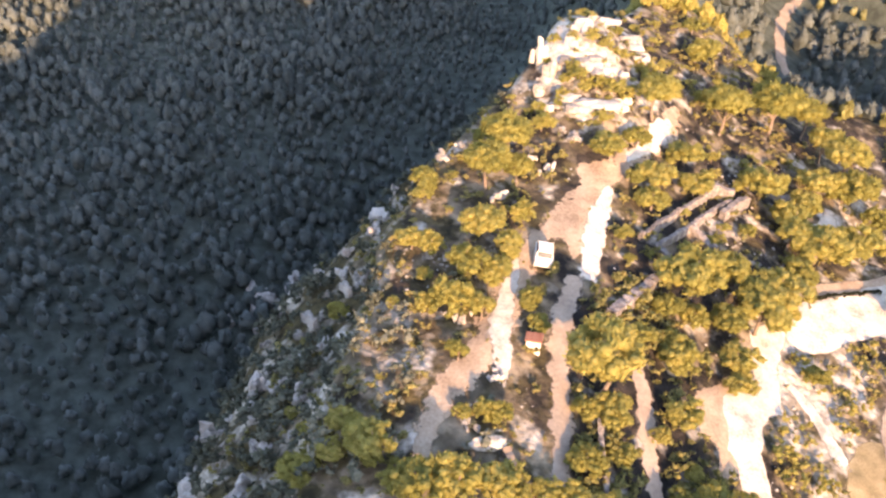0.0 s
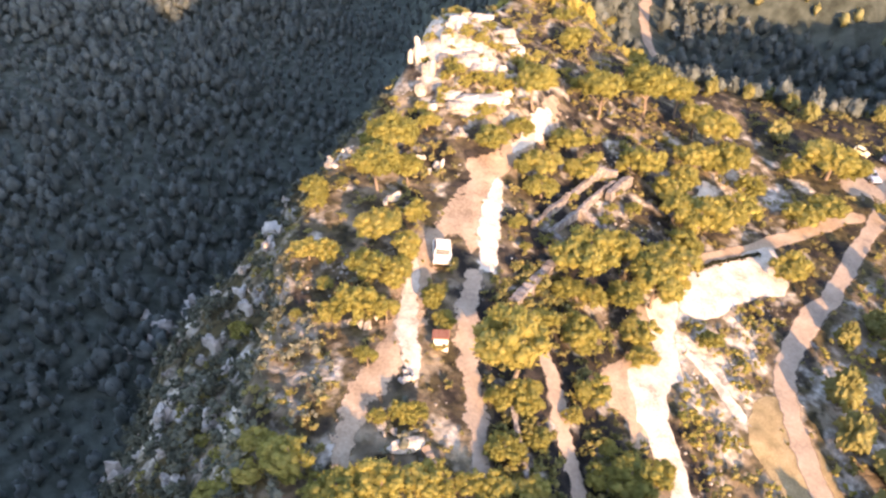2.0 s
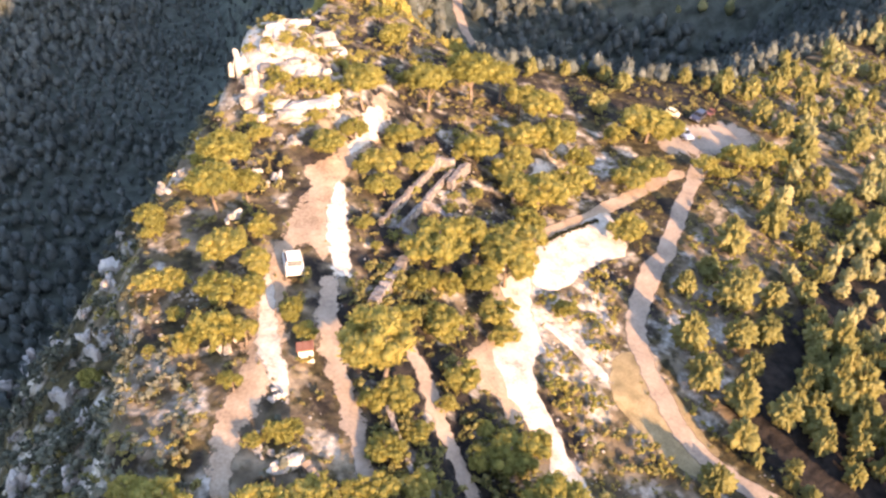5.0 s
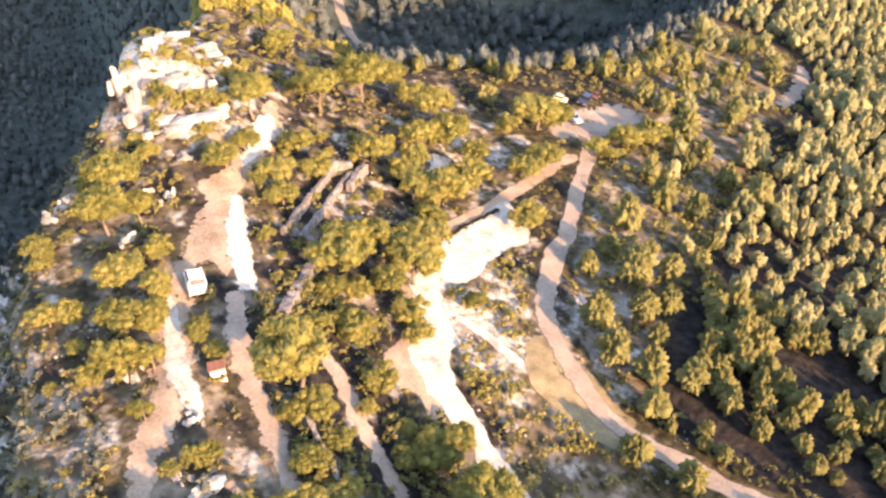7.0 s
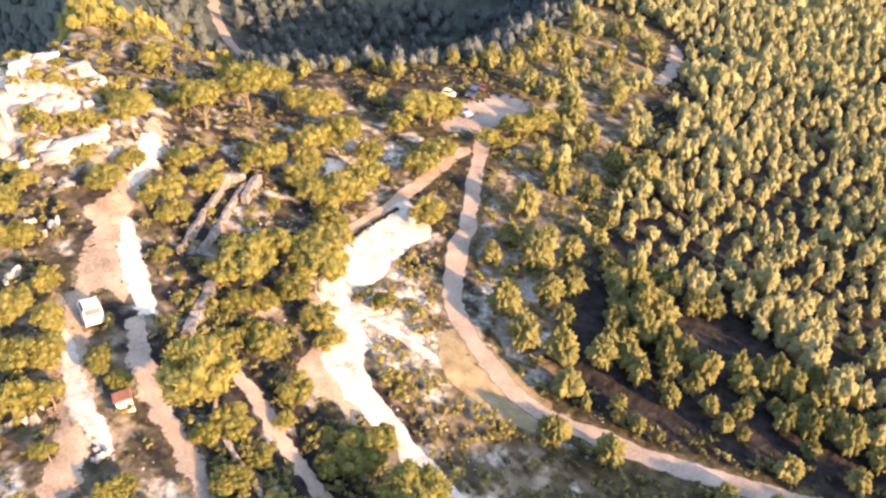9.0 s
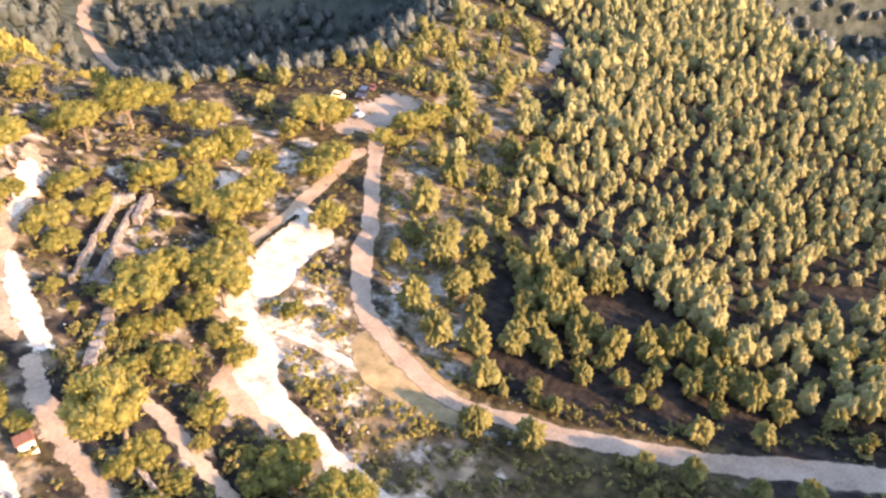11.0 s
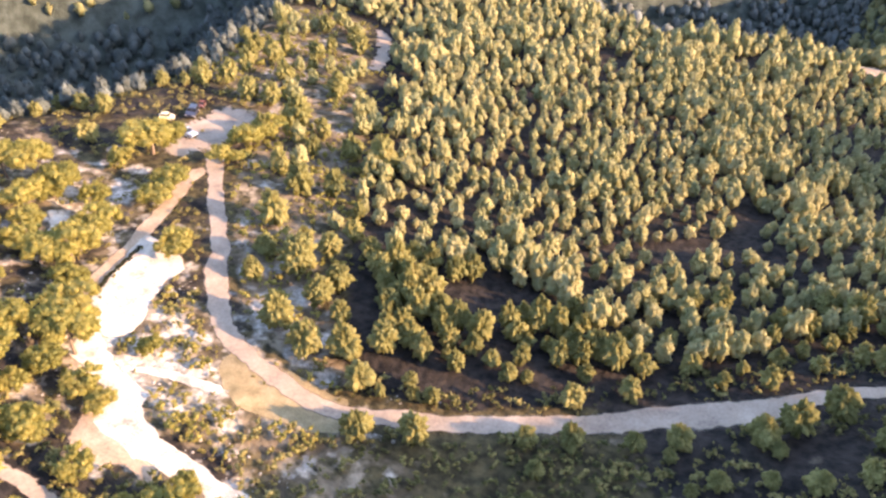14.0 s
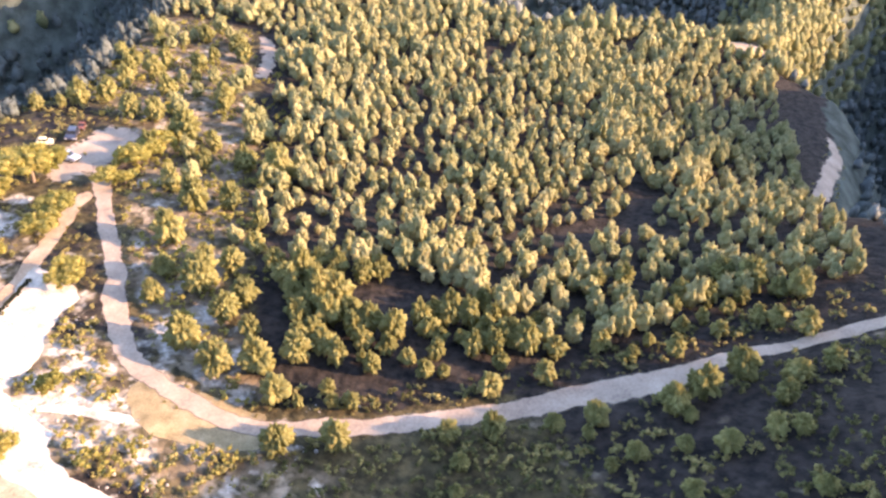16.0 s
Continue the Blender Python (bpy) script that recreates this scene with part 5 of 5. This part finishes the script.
def hut(x, y, turn):
    h = new("hut")
    part("wall", box_bm(1.45, 1.3, 1.84, -0.3), M_WHITE, h)
    b = bmesh.new()
    rows_ = 9
    for i in range(rows_):  # rows of half-round tiles down one slope
        u = -0.8 + 1.6 * i / (rows_ - 1)
        seg = []
        for k in range(6):
            a = math.pi * k / 5
            seg.append((u + 0.095 * math.cos(a), 0.05 * math.sin(a)))
        lo = [b.verts.new((sx, -0.80, 1.88 + sz)) for sx, sz in seg]
        hi = [b.verts.new((sx, 0.80, 1.58 + sz)) for sx, sz in seg]
        for k in range(5):
            b.faces.new((lo[k], lo[k + 1], hi[k + 1], hi[k]))
    v = [b.verts.new(c) for c in ((-0.86, -0.80, 1.87), (0.86, -0.80, 1.87), (0.86, 0.8, 1.57), (-0.86, 0.8, 1.57), (-0.86, -0.80, 1.79), (0.86, -0.80, 1.79), (0.86, 0.8, 1.49), (-0.86, 0.8, 1.49))]
    for f in ((0, 1, 2, 3), (7, 6, 5, 4), (0, 4, 5, 1), (1, 5, 6, 2), (2, 6, 7, 3), (3, 7, 4, 0)):
        b.faces.new([v[k] for k in f])
    part("roof", b, M_TILE, h, "red clay tile roof")
    b = box_bm(0.36, 0.08, 0.4, 0.62, 0.01)
    bmesh.ops.translate(b, vec=(0.34, -0.645, 0), verts=b.verts)
    part("window", b, M_DARK, h, "small dark opening")
    h.matrix_world = Matrix.Translation((x, y, float(ground_z(x, y)))) @ Matrix.Rotation(radians(turn), 4, "Z") @ Matrix.Diagonal((0.84, 0.84, 0.84, 1))
    return tagged(h, "small white rendered hut with a red tile roof", "hut")


hut(7.9, 49.6, -12)


# ---- vehicles ----
def car(x, y, turn, mat, label, boxy=False, size=(1, 1, 1)):
    """A car, nose towards -y before the turn."""
    c = new("car")
    roof = 1.95 if boxy else 1.48
    side = [(-2.1, 0.35), (-2.12, 0.7), (-1.95, 0.88), (-1.05, 0.98), (1.95, 1.0), (2.12, 0.8), (2.1, 0.35)]
    b = bmesh.new()
    secs = []
    for hx, inset in ((-0.88, 0.05), (-0.84, 0.0), (0.84, 0.0), (0.88, 0.05)):
        secs.append([b.verts.new((hx, yy * (1 - inset * 0.3), zz - (0.04 if inset else 0) * (zz > 0.6))) for yy, zz in side])
    for s0, s1 in zip(secs, secs[1:]):
        for k in range(len(side)):
            k2 = (k + 1) % len(side)
            b.faces.new((s0[k], s0[k2], s1[k2], s1[k]))
    b.faces.new(secs[0][::-1]), b.faces.new(secs[-1])
    bmesh.ops.bevel(b, geom=b.edges[:], offset=0.035, segments=2, affect="EDGES")
    part("body", b, mat, c)
    front, back = (-1.35, 2.0) if boxy else (-0.45, 1.75)

    def tapered(z0, z1, y0, y1, y2, y3, w0, w1):
        bb = bmesh.new()
        lo = [bb.verts.new(p) for p in ((-w0, y0, z0), (w0, y0, z0), (w0, y1, z0), (-w0, y1, z0))]
        hi = [bb.verts.new(p) for p in ((-w1, y2, z1), (w1, y2, z1), (w1, y3, z1), (-w1, y3, z1))]
        for k in range(4):
            k2 = (k + 1) % 4
            bb.faces.new((lo[k], lo[k2], hi[k2], hi[k]))
        bb.faces.new(lo[::-1]), bb.faces.new(hi)
        bmesh.ops.bevel(bb, geom=bb.edges[:], offset=0.04, segments=2, affect="EDGES")
        return bb

    part("windows", tapered(0.93, roof - 0.06, front - 0.5, back + 0.1, front, back - 0.25, 0.80, 0.66), M_GLASS, c, "dark glass")
    part("roof", tapered(roof - 0.1, roof, front - 0.05, back - 0.2, front + 0.08, back - 0.3, 0.69, 0.62), mat, c)
    for sx in (-1, 1):
        for yy in (front - 0.28, back - 0.06):
            bb = bmesh.new()
            q = Vector((sx * 0.73, yy, 1.2))
            bmesh.ops.create_cube(bb, size=1)
            bmesh.ops.scale(bb, vec=(0.07, 0.09, roof - 0.95), verts=bb.verts)
            bmesh.ops.rotate(bb, matrix=Matrix.Rotation(radians(-42 if yy < 0 else 22), 3, "X"), verts=bb.verts)
            bmesh.ops.translate(bb, vec=q, verts=bb.verts)
            part("pillar", bb, mat, c)
        for yy in (-1.32, 1.32):
            bb = bmesh.new()
            bmesh.ops.create_cone(bb, cap_ends=True, segments=18, radius1=0.33, radius2=0.33, depth=0.22)
            bmesh.ops.rotate(bb, matrix=Matrix.Rotation(radians(90), 3, "Y"), verts=bb.verts)
            bmesh.ops.translate(bb, vec=(sx * 0.80, yy, 0.33), verts=bb.verts)
            wheel = part("wheel", bb, M_TYRE, c)
            bb = bmesh.new()
            bmesh.ops.create_cone(bb, cap_ends=True, segments=14, radius1=0.2, radius2=0.17, depth=0.05)
            bmesh.ops.rotate(bb, matrix=Matrix.Rotation(radians(90 * sx), 3, "Y"), verts=bb.verts)
            bmesh.ops.translate(bb, vec=(sx * 0.92, yy, 0.33), verts=bb.verts)
            part("rim", bb, M_RIM, wheel)
        bb = box_bm(0.34, 0.12, 0.16, 0.62, 0.03)
        bmesh.ops.translate(bb, vec=(sx * 0.62, -2.08, 0), verts=bb.verts)
        part("headlight", bb, M_LAMP, c, "clear headlamp")
    bb = box_bm(1.6, 0.14, 0.2, 0.36, 0.04)
    bmesh.ops.translate(bb, vec=(0, -2.1, 0), verts=bb.verts)
    part("bumper", bb, M_TYRE, c, "black bumper")
    g = Vector((x, y, float(ground_z(x, y)) + 0.08))
    # tilt to the slope
    gx_, gy_ = (float(ground_z(x + 1.2, y)) - float(ground_z(x - 1.2, y))) / 2.4, (float(ground_z(x, y + 1.2)) - float(ground_z(x, y - 1.2))) / 2.4
    tilt = Vector((0, 0, 1)).rotation_difference(Vector((-gx_, -gy_, 1)).normalized()).to_matrix().to_4x4()
    c.matrix_world = Matrix.Translation(g) @ tilt @ Matrix.Rotation(radians(turn), 4, "Z") @ Matrix.Diagonal((*size, 1))
    return tagged(c, label, "car", "parked cars")


car(9.6, 60.4, -6, M_CAR_WHITE, "white off-road car parked on the shaded ridge path", False, (1.0, 0.68, 1.05))
car(75.6, 86.6, 6, M_CAR_SILVER, "silver-blue car parked on the earth lot", False, (0.9, 0.9, 0.9))
car(82.2, 91.4, -60, M_CAR_DARK, "dark blue car parked at the lot's far side", False, (0.9, 0.9, 0.9))
car(85.4, 92.4, -60, M_CAR_RED, "dull maroon car parked at the lot's far side", False, (0.6, 0.5, 0.65))
car(78.0, 92.6, 40, M_CAR_CREAM, "small cream car parked under the pines", False, (0.7, 0.55, 0.75))
